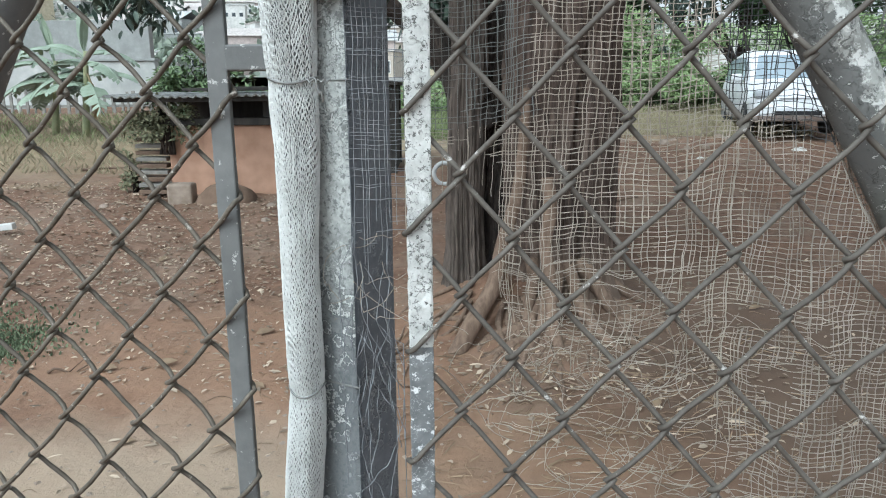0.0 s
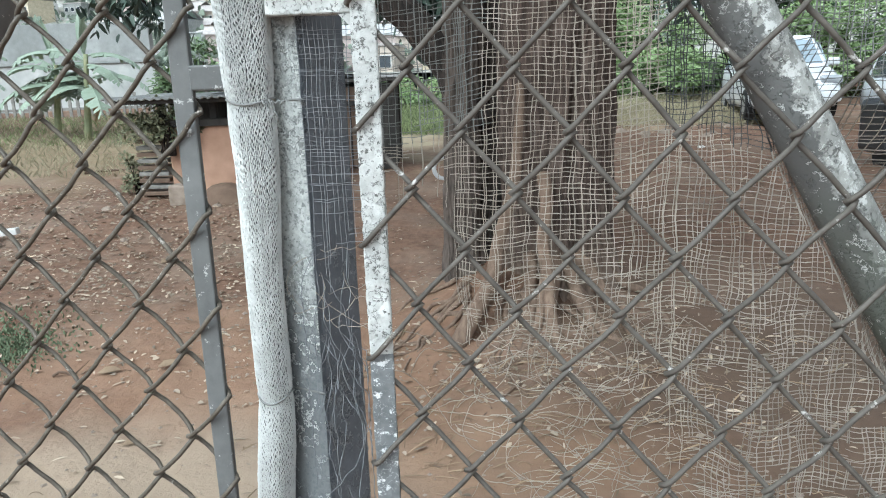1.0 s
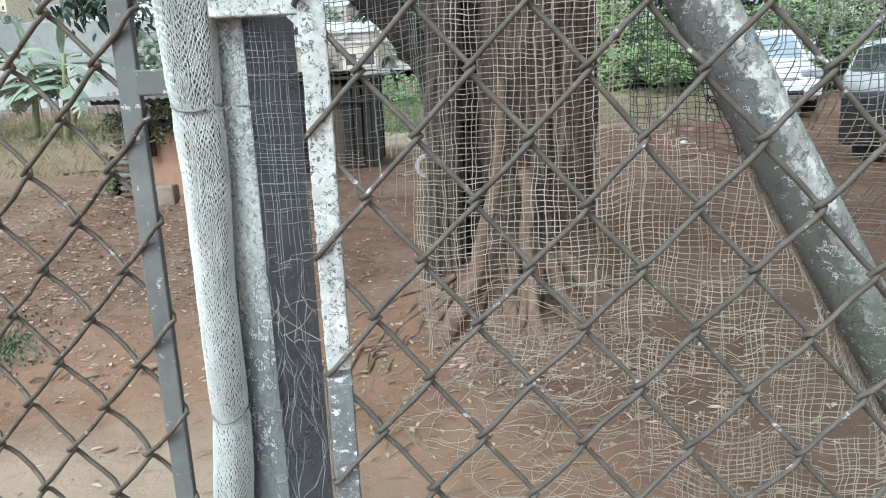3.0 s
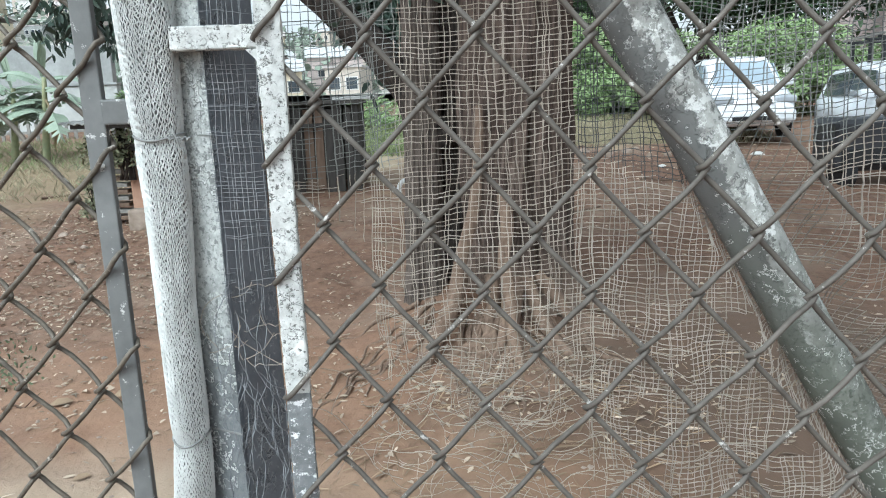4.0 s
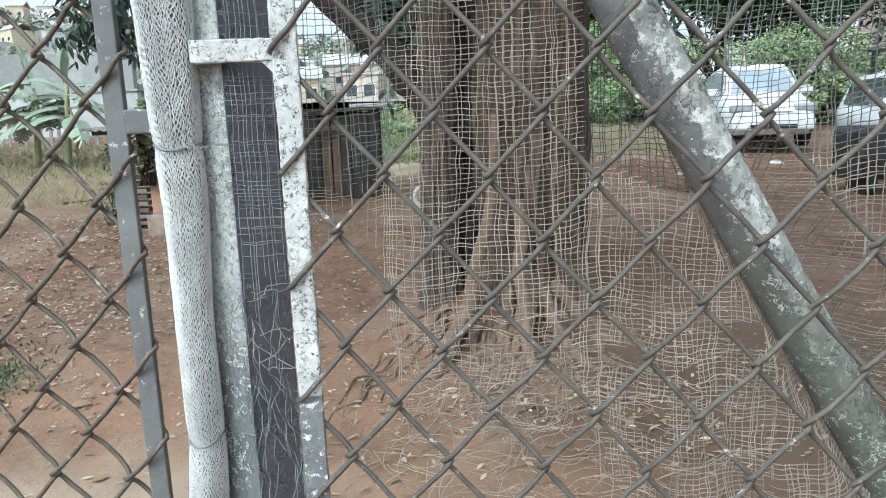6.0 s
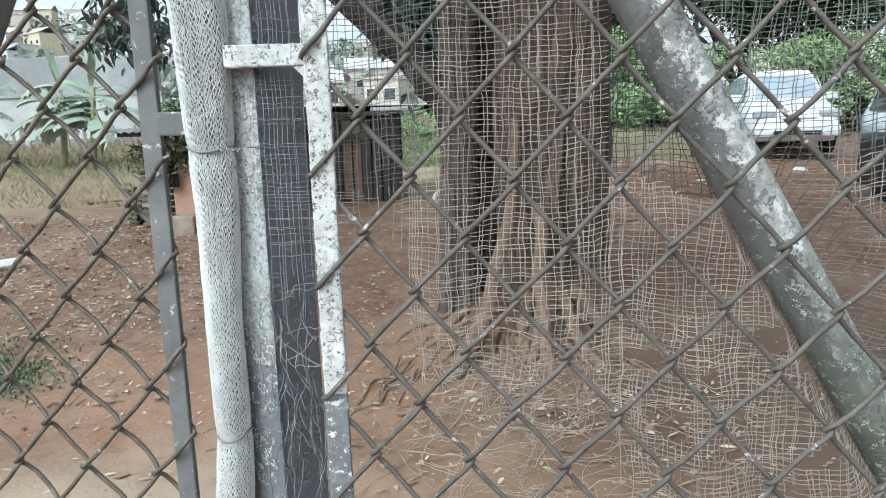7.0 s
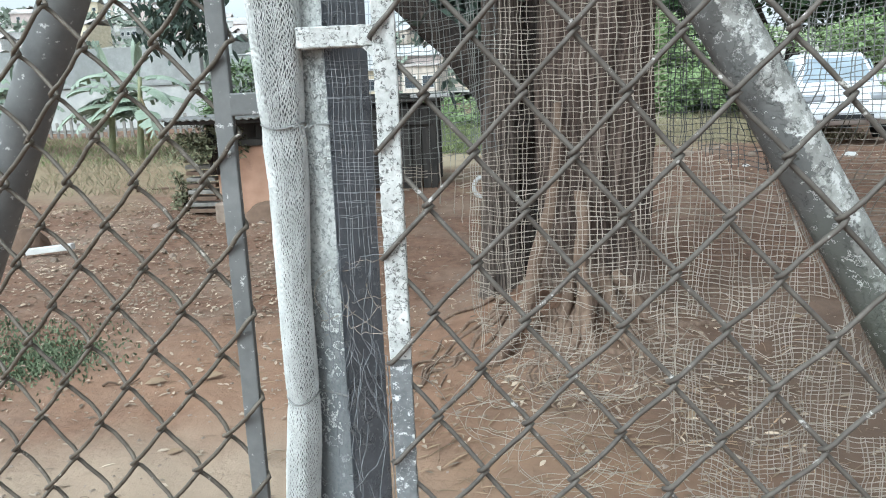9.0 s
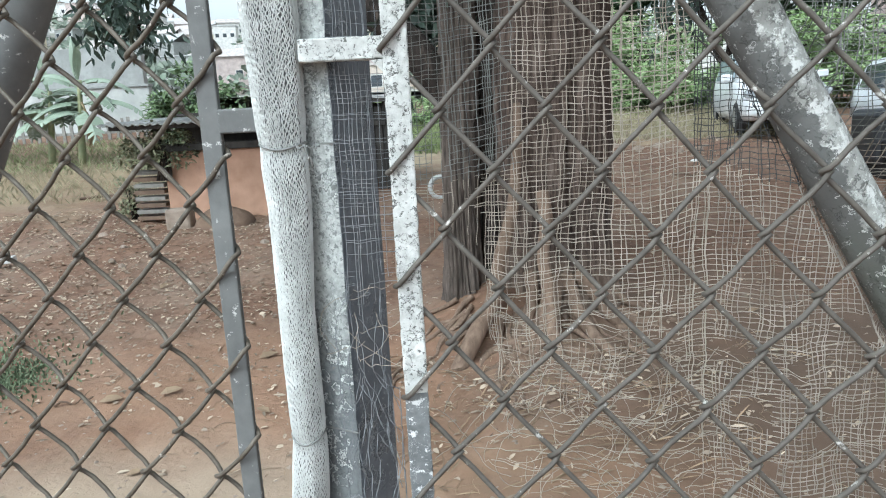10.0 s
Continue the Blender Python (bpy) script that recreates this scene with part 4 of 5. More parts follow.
bush("shade_tree", "tall dark green tree behind the yard", 13.0, 27.0, 4.0, 2.6, 8.0, 6000, "leaf_dark", 0.34, 22, "tree", trunk=True)
bush("shade_tree", "dark green tree beside the house", 4.6, 27.0, 2.4, 2.0, 6.5, 3500, "leaf_dark", 0.34, 23, "tree", trunk=True)
bush("bush", "green mound of weeds beyond the dark crate", -0.6, 17.6, 1.3, 1.3, 0.8, 6000, "leaf_light", 0.09, 15)
bush("bush", "green shrubs beside the end of the wall", -6.5, 18.6, 1.2, 0.8, 1.7, 2600, "leaf_mid", 0.16, 16)
bush("bush", "dusty green bush behind the hut", -4.4, 14.6, 1.1, 0.9, 0.9, 1500, "leaf_mid", 0.14, 17)
bush("climber", "dusty leafy climber hanging under the hut roof", -3.22, 8.04, 0.44, 0.1, 0.62, 1500, "vine", 0.06, 18, "plant", 0.92)
bush("climber", "dusty weeds beside the slatted stack", -3.78, 8.4, 0.16, 0.2, 0.55, 500, "vine", 0.06, 19, "plant")


def blades(name, label, spots, material, height, width, group=""):
    g = Geo()
    for x, y in spots:
        z = rough_z(x, y)
        a, h = rnd(0, 6.28), height * rnd(0.5, 1.25)
        d = Vector((math.cos(a) * rnd(0.1, 1.6), math.sin(a) * rnd(0.1, 1.6), 1)).normalized() * h
        g.blade((x, y, z - 0.01), (x + d.x, y + d.y, z + d.z), width, (math.sin(a), -math.cos(a), 0.2), h * 0.1)
    return solid(name, g, M[material], label, "grass", kind="stuff")


def patch(cx, cy, rx, ry, n):
    return [(cx + random.gauss(0, rx), cy + random.gauss(0, ry)) for i in range(n)]


blades("weeds", "low green weeds on bare soil", patch(-2.75, 3.95, 0.2, 0.17, 1500) + patch(-3.2, 4.2, 0.3, 0.2, 1000), "weed", 0.032, 0.015)
blades("dry_grass", "tall dry grass along the wall and stakes", [(rnd(-13, -3.4), rnd(12.0, 17.5)) for i in range(4200)] + [(rnd(-7.5, -3.8), rnd(9.5, 12.5)) for i in range(900)], "grass_dry", 0.15, 0.013)
blades("dry_grass", "dry grass at the foot of the shrubs", [(rnd(1.8, 6.4), rnd(12.6, 17.6)) for i in range(6500)], "grass_dry", 0.2, 0.016)
blades("green_grass", "short green grass on the far bank", [(rnd(-2.5, 1.5), rnd(12.4, 19)) for i in range(9000)] + [(rnd(2, 10), rnd(16.6, 20)) for i in range(2600)], "grass_green", 0.22, 0.022)
blades("green_grass", "thin green grass among dry stalks by the wall", [(rnd(-12, -4), rnd(12.5, 17.5)) for i in range(2600)], "grass_green", 0.15, 0.016)


def banana_plant(cx, cy, h, seed):
    random.seed(seed)
    base = ground_z(cx, cy)
    ob = thing("banana_plant", "banana plant with broad torn green leaves", "plant", (cx, cy, base), "banana plants")
    part("stem", Geo().tube([(cx + 0.03 * i, cy, base - 0.05 + h * 0.62 * i / 6) for i in range(7)], [0.075 - 0.006 * i for i in range(7)], 10), M["banana_stem"], ob, smooth=True)
    top = Vector((cx + 0.16, cy, base + h * 0.58))
    for i in range(14):
        a = rnd(0, 6.28) if i > 11 else (0.25, 2.9, 3.4, -0.3, 3.1, 2.6, -0.6, 3.6, 0.1, 2.7, -0.9, 4.0)[i]
        rise, length = rnd(0.2, 0.8) - 0.035 * i if i < 12 else rnd(1.45, 1.6), rnd(0.8, 1.2)
        dry = i == 6 and seed == 3
        g = Geo()
        out = Vector((math.cos(a), math.sin(a), 0))
        p, el = top - Vector((0.02, 0, (0.055 * i if i < 12 else 0.0) * h * 0.36)), rise
        if dry:
            el = -0.9
        spine = []
        for s in range(15):
            spine.append(p.copy())
            p += (out * math.cos(el) + Vector((0, 0, math.sin(el)))) * length / 14
            el -= 0.085 if i < 12 else 0.03
        side = out.cross(Vector((0, 0, 1)))
        for sgn in (1, -1):
            for s in range(2, 14):
                w = (0.08 if dry else 0.23 if i < 12 else 0.08) * math.sin(math.pi * min(1.0, (s - 1) / 12.5)) ** 0.6
                torn = rnd(0, 1) < 0.13
                q0, q1 = spine[s], spine[s + 1]
                droop = Vector((0, 0, -0.06 - (rnd(0.02, 0.08) if torn else 0.0)))
                g.add([q0, q1, q1 + side * sgn * w + droop, q0 + side * sgn * w * (0.93 if torn else 0.99) + droop + (q1 - q0) * (0.18 if torn else 0.0)], [(0, 1, 2, 3)])
        g.tube(spine, [0.022 - 0.0012 * s for s in range(15)], 5)
        part("leaf", g, M["dry_leaf"] if dry else M["banana"], ob)


banana_plant(-6.9, 13.4, 2.6, 3)
banana_plant(-10.0, 14.2, 2.6, 5)
banana_plant(-7.75, 13.9, 2.3, 8)
random.seed(77)


# ---- loose matter on the soil ----
def litter():
    g = Geo()
    spots = [(rnd(-5.5, 5.5), rnd(1.9, 9.0)) for i in range(3600)] + [(rnd(-6.5, -1.2), rnd(4.6, 8.8)) for i in range(6500)] + patch(0.3, 3.6, 1.1, 0.5, 500) + patch(0.7, 3.3, 1.0, 0.4, 450) + [(rnd(-3.2, -0.5), rnd(3.3, 6.2)) for i in range(800)] + [(rnd(2.0, 6.0), rnd(9, 16)) for i in range(1500)]
    for x, y in spots:
        if y < 3.3 and rnd(0, 1) < 0.6:
            continue
        if (x - TREE[0]) ** 2 + (y - TREE[1]) ** 2 < 0.4:
            continue
        a, s = rnd(0, 6.28), rnd(0.012, 0.042 + 0.003 * y)
        z = rough_z(x, y) + rnd(0.002, 0.012)
        g.blade((x, y, z), (x + s * math.cos(a), y + s * math.sin(a), z + rnd(-0.004, 0.014)), s * rnd(0.3, 0.55), (rnd(-0.5, 0.5), rnd(-0.5, 0.5), 1), s * 0.15)
    for i in range(420):
        x, y, a, s = rnd(-3.2, 3.0), rnd(2.5, 6.0), rnd(-0.5, 0.7) + 3.14 * (i % 2), rnd(0.03, 0.085)
        z = rough_z(x, y) + 0.004
        g.blade((x, y, z), (x + s * math.cos(a), y + s * math.sin(a), z + rnd(0.0, 0.012)), s * rnd(0.14, 0.28), (rnd(-0.5, 0.5), rnd(-0.5, 0.5), 1), s * 0.08)
    solid("leaf_litter", g, M["litter"], "scattered dry brown leaves on the soil", "leaves", kind="stuff")
    g = Geo()
    for x, y in patch(0.45, 2.75, 0.6, 0.28, 120) + patch(0.2, 3.45, 0.75, 0.4, 190) + patch(1.0, 3.3, 0.7, 0.4, 150) + [(rnd(-4, 4), rnd(2, 8)) for i in range(260)]:
        a, n, s = rnd(0, 6.28), 6, rnd(0.008, 0.03)
        pts = []
        for k in range(n):
            a += rnd(-0.5, 0.5)
            x, y = x + s * math.cos(a), y + s * math.sin(a)
            pts.append((x, y, rough_z(x, y) + 0.006 + 0.006 * math.sin(k)))
        g.tube(pts, rnd(0.0007, 0.002), 3, False)
    for x, y in patch(0.45, 2.8, 0.6, 0.3, 60) + patch(0.25, 3.4, 0.7, 0.35, 100) + patch(0.9, 3.5, 0.7, 0.45, 80):
        a, s = rnd(-0.4, 1.3) + 3.14 * random.randint(0, 1), rnd(0.07, 0.2)
        z = rough_z(x, y) + 0.006
        g.blade((x, y, z), (x + s * math.cos(a), y + s * math.sin(a), rough_z(x + s * math.cos(a), y + s * math.sin(a)) + rnd(0.004, 0.02)), rnd(0.004, 0.011), (rnd(-0.4, 0.4), rnd(-0.6, 0.1), 1), s * 0.06)
    solid("straw", g, M["straw"], "dry straw and fine roots strewn before the tree", "straw", kind="stuff")
    g = Geo()
    for i in range(1300):
        x, y = (rnd(-5, 5.5), rnd(1.9, 10)) if i % 2 else (rnd(-2.8, 1.5), rnd(2.3, 5.5))
        s = rnd(0.005, 0.018) if i % 5 else rnd(0.01, 0.026)
        z = rough_z(x, y)
        g.add([(x + s * rnd(0.7, 1.2), y, z), (x, y + s * rnd(0.7, 1.2), z), (x - s * rnd(0.7, 1.2), y, z), (x, y - s * rnd(0.7, 1.2), z), (x + s * rnd(-0.3, 0.3), y + s * rnd(-0.3, 0.3), z + s * rnd(0.2, 0.55))],
              [(0, 1, 4), (1, 2, 4), (2, 3, 4), (3, 0, 4)])
    solid("pebbles", g, M["stone"], "small pale stones and crumbs on the soil", "stones", kind="stuff")


litter()


def on_ground(name, label, category, x, y, geo, material, smooth=False, group=""):
    return solid(name, geo, material, label, category, smooth, group, at=(x, y, ground_z(x, y)))


def stick(x, y, a, length, r, label):
    z = rough_z(x, y) + r
    pts = [(x + length * s / 6 * math.cos(a), y + length * s / 6 * math.sin(a), z + 0.02 * math.sin(s * 1.3)) for s in range(7)]
    g = Geo().tube(pts, [r * (1 - 0.09 * s) for s in range(7)], 7)
    g.tube([pts[3], (pts[3][0] + 0.12, pts[3][1] - 0.03, pts[3][2] + 0.1)], [r * 0.5, r * 0.2], 5)
    on_ground("stick", label, "branch", x, y, g, M["brown_wood"], True, "fallen sticks")


stick(1.3, 7.7, 0.15, 0.75, 0.022, "dark fallen branch lying on the soil")
stick(-5.2, 9.9, 0.25, 1.6, 0.02, "long pale stick lying in dry grass")
stick(-2.2, 3.6, 0.3, 0.2, 0.008, "short twig on the soil")
stick(2.9, 9.2, -0.3, 0.5, 0.02, "fallen twig on bare soil")


def lump(x, y, rx, ry, h, seed, n=14):
    g = Geo()
    z0 = ground_z(x, y)
    for j in range(8):
        e = math.pi / 2 * j / 7
        for k in range(n):
            a = 6.28318 * k / n
            f = 1 + 0.28 * math.cos(e) * nz(2 * math.cos(a), 2 * math.sin(a), seed + e)
            g.v.append((x + rx * f * math.cos(a) * math.cos(e), y + ry * f * math.sin(a) * math.cos(e), z0 - 0.03 + (h + 0.03) * math.sin(e) * f))
    g.f = [(j * n + k, j * n + (k + 1) % n, (j + 1) * n + (k + 1) % n, (j + 1) * n + k) for j in range(7) for k in range(n)]
    return g


on_ground("earth_mound", "small brown earth mound against the orange wall", "earth", -2.5, 7.75, lump(-2.5, 7.75, 0.36, 0.25, 0.22, 3.0), M["mound"], True)
on_ground("stone_block", "pale square stone block before the hut", "stone", -3.0, 7.75, Geo().box((-3.13, 7.66, ground_z(-3, 7.75) - 0.03), (-2.85, 7.86, ground_z(-3, 7.75) + 0.22), 0.03), M["stone"])
on_ground("earth_mound", "dark clod beside a white plank", "earth", -4.75, 6.75, lump(-4.75, 6.75, 0.2, 0.16, 0.2, 7.0), M["mound"], True)
on_ground("plank", "short white painted plank on the soil", "plank", -4.3, 6.5, Geo().box((-4.56, 6.46, ground_z(-4.3, 6.5) + 0.02), (-4.1, 6.54, ground_z(-4.3, 6.5) + 0.08), 0.006, Matrix.Translation((-4.3, 6.5, 0)) @ pose(0, 0, 0, 0, -5, 6) @ Matrix.Translation((4.3, -6.5, 0))), M["white_plastic"])


def white_ring():
    g = Geo()
    z = ground_z(-0.1, 8.7) + 0.13
    g.tube([(-0.1 + 0.13 * math.cos(a), 8.7, z + 0.13 * math.sin(a)) for a in [0.9 + 4.6 * i / 24 for i in range(25)]], 0.028, 10)
    on_ground("pipe_bend", "broken white plastic pipe bend on the soil", "pipe", -0.1, 8.7, g, M["roof_grey"], True)


white_ring()


def fallen_leaf(x, y, a, size, label):
    z = rough_z(x, y) + 0.008
    g = Geo()
    for side in (0, 1):
        g.blade((x, y, z + 0.002 * side), (x + size * math.cos(a), y + size * math.sin(a), z + 0.012), size * 0.45, (0.2, -0.3, 1), size * 0.12)
    solid("fallen_leaf", g, M["straw"], label, "leaf", group="fallen leaves", at=(x, y, z))


for lx, ly, la, ls in ((-1.62, 3.62, 0.4, 0.12), (-1.95, 3.6, 0.1, 0.13), (-1.2, 4.1, 0.5, 0.12), (-1.75, 5.0, 2.0, 0.1), (-0.95, 3.35, 2.7, 0.09), (-2.4, 5.6, 1.1, 0.13), (-1.5, 2.9, 0.2, 0.08), (1.3, 5.2, 2.4, 0.1), (0.95, 3.15, 0.8, 0.08), (1.9, 4.4, 0.3, 0.09)):
    fallen_leaf(lx, ly, la, ls, "pale dry leaf curled on the bare soil")


def rubble(x, y, s, seed):
    g = lump(x, y, s, s * rnd(0.6, 0.95), s * rnd(0.5, 0.8), seed, 9)
    on_ground("rubble_stone", "rough pale stone lying on the yard soil", "stone", x, y, g, M["stone"], False, "rubble stones")


for k in range(22):
    rubble(rnd(2.6, 5.0), rnd(10.2, 14.6), rnd(0.04, 0.12), k * 1.7)
for k in range(14):
    rubble(rnd(-5.2, -1.6), rnd(5.6, 8.0), rnd(0.03, 0.08), 50 + k * 1.3)


# ---- hut, crate, wall and stakes ----
def hut():
    z = ground_z(0, 8.2)
    ob = thing("hut", "low orange clay hut under a weathered sheet roof", "hut", (-2.6, 8.7, z))
    part("wall", Geo().box((-3.24, 8.12, z - 0.1), (-2.02, 8.24, 1.14), 0.02), M["orange"], ob, "orange clay wall")
    part("wall", Geo().box((-3.24, 8.24, z - 0.1), (-3.12, 9.6, 1.14), 0.02), M["orange"], ob)
    part("wall", Geo().box((-2.14, 8.24, z - 0.1), (-2.02, 9.6, 1.14), 0.02), M["orange"], ob)
    part("beam", Geo().box((-3.5, 8.06, 1.14), (-1.98, 8.3, 1.22), 0.01), M["dark_wood"], ob, "dark wooden beam")
    for x in (-3.3, -2.7, -2.1):
        part("post", Geo().box((x - 0.04, 8.14, 1.22), (x + 0.04, 8.22, 1.44), 0.008), M["dark_wood"], ob)
    part("back_board", Geo().box((-3.4, 9.3, z), (-2.0, 9.36, 1.44), 0.0), M["dark_wood"], ob)
    roof = Geo()
    nx, ny = 66, 6
    for lay in (0.0, -0.018):
        for j in range(ny + 1):
            for i in range(nx + 1):
                x = -3.78 + 1.82 * i / nx
                y = 7.78 + 1.9 * j / ny
                roof.v.append((x, y, 1.475 + 0.03 * j / ny + 0.012 * math.sin(i * 1.9) + 0.012 * nz(x * 2, y * 2) + lay))
    m = (nx + 1) * (ny + 1)
    for j in range(ny):
        for i in range(nx):
            a = j * (nx + 1) + i
            roof.f += [(a, a + 1, a + nx + 2, a + nx + 1), (m + a + nx + 1, m + a + nx + 2, m + a + 1, m + a)]
    roof.f += [(i + 1, i, m + i, m + i + 1) for i in range(nx)]
    part("roof", roof, M["sheet"], ob, "grey corrugated sheet roof")
    part("roof_board", Geo().box((-3.7, 7.86, 1.405), (-1.98, 7.9, 1.455), 0.004), M["dark_wood"], ob)
    for i in range(9):
        part("slat", Geo().box((-3.62, 8.1 + 0.004 * (i % 2), z + 0.02 + 0.075 * i), (-3.27, 8.3, z + 0.065 + 0.075 * i), 0.006), M["grey_wood"] if i % 2 else M["brown_wood"], ob)
    on_ground("loose_board", "loose dark board lying on the hut roof", "board", -2.6, 8.4, Geo().box((-3.1, 8.3, 1.522), (-2.1, 8.5, 1.556), 0.004), M["dark_wood"])
    on_ground("loose_board", "short thick dark board on the hut roof", "board", -2.55, 8.75, Geo().box((-2.9, 8.6, 1.522), (-2.2, 8.9, 1.57), 0.004), M["dark_wood"])


hut()


def crate():
    z = ground_z(0, 9.7)
    ob = thing("crate", "dark slatted wooden crate with a pale slab on top", "crate", (-1.3, 9.8, z))
    for px in (-1.95, -0.82):
        for py in (9.42, 10.3):
            part("corner_post", Geo().box((px, py, z - 0.05), (px + 0.08, py + 0.08, 1.58), 0.006), M["dark_wood"], ob)
    part("back", Geo().box((-1.93, 10.33, z), (-0.76, 10.36, 1.57)), M["dark_wood"], ob)
    part("side", Geo().box((-0.79, 9.5, z), (-0.76, 10.3, 1.57)), M["dark_wood"], ob)
    x, i = -1.86, 0
    while x < -0.86:
        w = rnd(0.09, 0.14)
        brown = -1.58 < x < -1.32
        part("slat", Geo().box((x, 9.43 + (0.05 if brown else 0.0), z + rnd(-0.02, 0.03)), (x + w, 9.455 + (0.05 if brown else 0.0), 1.54 + rnd(-0.03, 0.02)), 0.004), M["brown_wood"] if brown else M["dark_wood"], ob)
        x += w + rnd(0.012, 0.03)
        i += 1
    part("rail", Geo().box((-1.9, 9.4, 1.28), (-0.78, 9.43, 1.34), 0.004), M["dark_wood"], ob)
    part("lid", Geo().box((-2.0, 9.36, 1.58), (-0.7, 10.42, 1.62), 0.006), M["dark_wood"], ob)
    on_ground("slab", "pale flat slab lying on the crate", "slab", -0.85, 9.7, Geo().box((-1.05, 9.35, 1.624), (-0.5, 10.0, 1.67), 0.008), M["roof_grey"])


crate()


def wall_north():
    g = Geo().box((-30, 19.6, 0.9), (-8.0, 19.85, 2.35), 0.02)
    w = solid("wall_north", g, M["plaster"], "pale grey plastered boundary wall, stained", "wall", kind="structure", at=(-15, 19.7, 1.0))
    part("coping", Geo().box((-30, 19.55, 2.353), (-7.98, 19.9, 2.42), 0.01), M["plaster_grey"], w)
    part("skirting", Geo().box((-30, 19.57, 0.9), (-7.99, 19.597, 1.22), 0.005), M["plaster_grey"], w, "damp grey wall foot")
    solid("wall_far", Geo().box((-34, 23.0, 0.9), (-9.5, 23.3, 3.75), 0.02), M["plaster_grey"], "taller grey wall behind the boundary wall", "wall", kind="structure", at=(-15, 23, 1.0))


wall_north()

stakes = thing("stake_fence", "low fence of weathered grey stakes", "fence", (-9, 17.9, ground_z(0, 17.9)))
x = -15.0
while x < -5.0:
    zz = ground_z(x, 17.9)
    part("stake", Geo().box((x, 17.88, zz - 0.05), (x + rnd(0.05, 0.09), 17.91, zz + rnd(0.38, 0.62)), 0.004), M["grey_wood"], stakes)
    x += rnd(0.13, 0.26)
part("rail", Geo().box((-15, 17.912, ground_z(0, 17.9) + 0.16), (-5, 17.94, ground_z(0, 17.9) + 0.21), 0.004), M["grey_wood"], stakes)


# ---- houses on the far slopes ----
def house(x, y, z, w, d, h, wall, roof, label, turn=0.0, gable=True, win=3, storeys=1):
    ob = thing("house", label, "house", (x, y, z), "houses")
    ob.rotation_euler = (0, 0, radians(turn))
    part("wall", Geo().box((-w / 2, -d / 2, -3.0), (w / 2, d / 2, h)), M[wall], ob, local=True)
    if gable:
        e, t = 0.35, 0.12
        rg = Geo().add([(-w / 2 - e, -d / 2 - e, h), (w / 2 + e, -d / 2 - e, h), (w / 2 + e, 0, h + d * 0.26), (-w / 2 - e, 0, h + d * 0.26), (-w / 2 - e, d / 2 + e, h), (w / 2 + e, d / 2 + e, h),
                        (-w / 2 - e, -d / 2 - e, h + t), (w / 2 + e, -d / 2 - e, h + t), (w / 2 + e, 0, h + d * 0.26 + t), (-w / 2 - e, 0, h + d * 0.26 + t), (-w / 2 - e, d / 2 + e, h + t), (w / 2 + e, d / 2 + e, h + t)],
                       [(6, 7, 8, 9), (9, 8, 11, 10), (3, 2, 1, 0), (4, 5, 2, 3), (0, 1, 7, 6), (5, 4, 10, 11), (0, 6, 9, 3), (3, 9, 10, 4), (1, 2, 8, 7), (2, 5, 11, 8)])
        part("roof", rg, M[roof], ob, local=True)
    else:
        part("roof", Geo().box((-w / 2 - 0.2, -d / 2 - 0.2, h), (w / 2 + 0.2, d / 2 + 0.2, h + 0.22), 0.02), M[roof], ob, local=True)
    for s in range(storeys):
        zc = h * (s + 0.55) / storeys
        for k in range(win):
            xc = -w / 2 + w * (k + 0.5) / win
            fr = part("window", Geo().box((xc - 0.62, -d / 2 - 0.05, zc - 0.62), (xc + 0.62, -d / 2 + 0.02, zc + 0.62), 0.01), M["house_white"], ob, local=True)
            part("pane", Geo().box((xc - 0.52, -d / 2 - 0.07, zc - 0.52), (xc + 0.52, -d / 2 - 0.052, zc + 0.52)), M["pane"], fr, local=True)
    return ob


def hill_z(x, y):
    rise = 1 / (1 + math.exp(-(y - 205) / 28))
    left = min(1.0, max(0.0, (-x / y - 0.15) / 0.3))
    return 1.6 + 0.012 * max(0.0, y - 42) + (23 + 12 * left + 5 * nz(x * 0.012, 0.5, 1.0)) * rise + 1.5 * nz(x * 0.03, y * 0.03, 2.0)


def hill():
    g = Geo()
    xs, ys = [-420 + 9 * i for i in range(94)], [42 + 8 * i for i in range(40)]
    g.v = [(x, y, hill_z(x, y)) for y in ys for x in xs]
    w = len(xs)
    g.f = [(j * w + i, j * w + i + 1, (j + 1) * w + i + 1, (j + 1) * w + i) for j in range(len(ys) - 1) for i in range(w - 1)]
    solid("hill", g, M["hill"], "far slope with scrub and scattered houses, haze in the colour", "hill", True, kind="structure")


def hill_trees():
    """Ragged crowns scattered between the far houses."""
    g = Geo()
    for k in range(420):
        y = rnd(95, 290)
        x = y * rnd(-0.75, 0.3)
        z, s = hill_z(x, y), rnd(1.4, 3.4)
        for i in range(34):
            v = Vector((random.gauss(0, 1), random.gauss(0, 1), random.gauss(0, 1))).normalized() * s * rnd(0.5, 1.0)
            p = Vector((x, y, z + s * 0.8)) + v
            d = (v + Vector((rnd(-1, 1), rnd(-1, 1), rnd(-1, 1))) * s * 0.5).normalized() * s * 0.6
            g.blade(p, p + d, s * 0.45, (rnd(-1, 1), rnd(-1, 0), 1), 0.05)
    solid("hill_trees", g, M["hill_leaf"], "green crowns between far houses, paled for haze", "trees", kind="stuff")


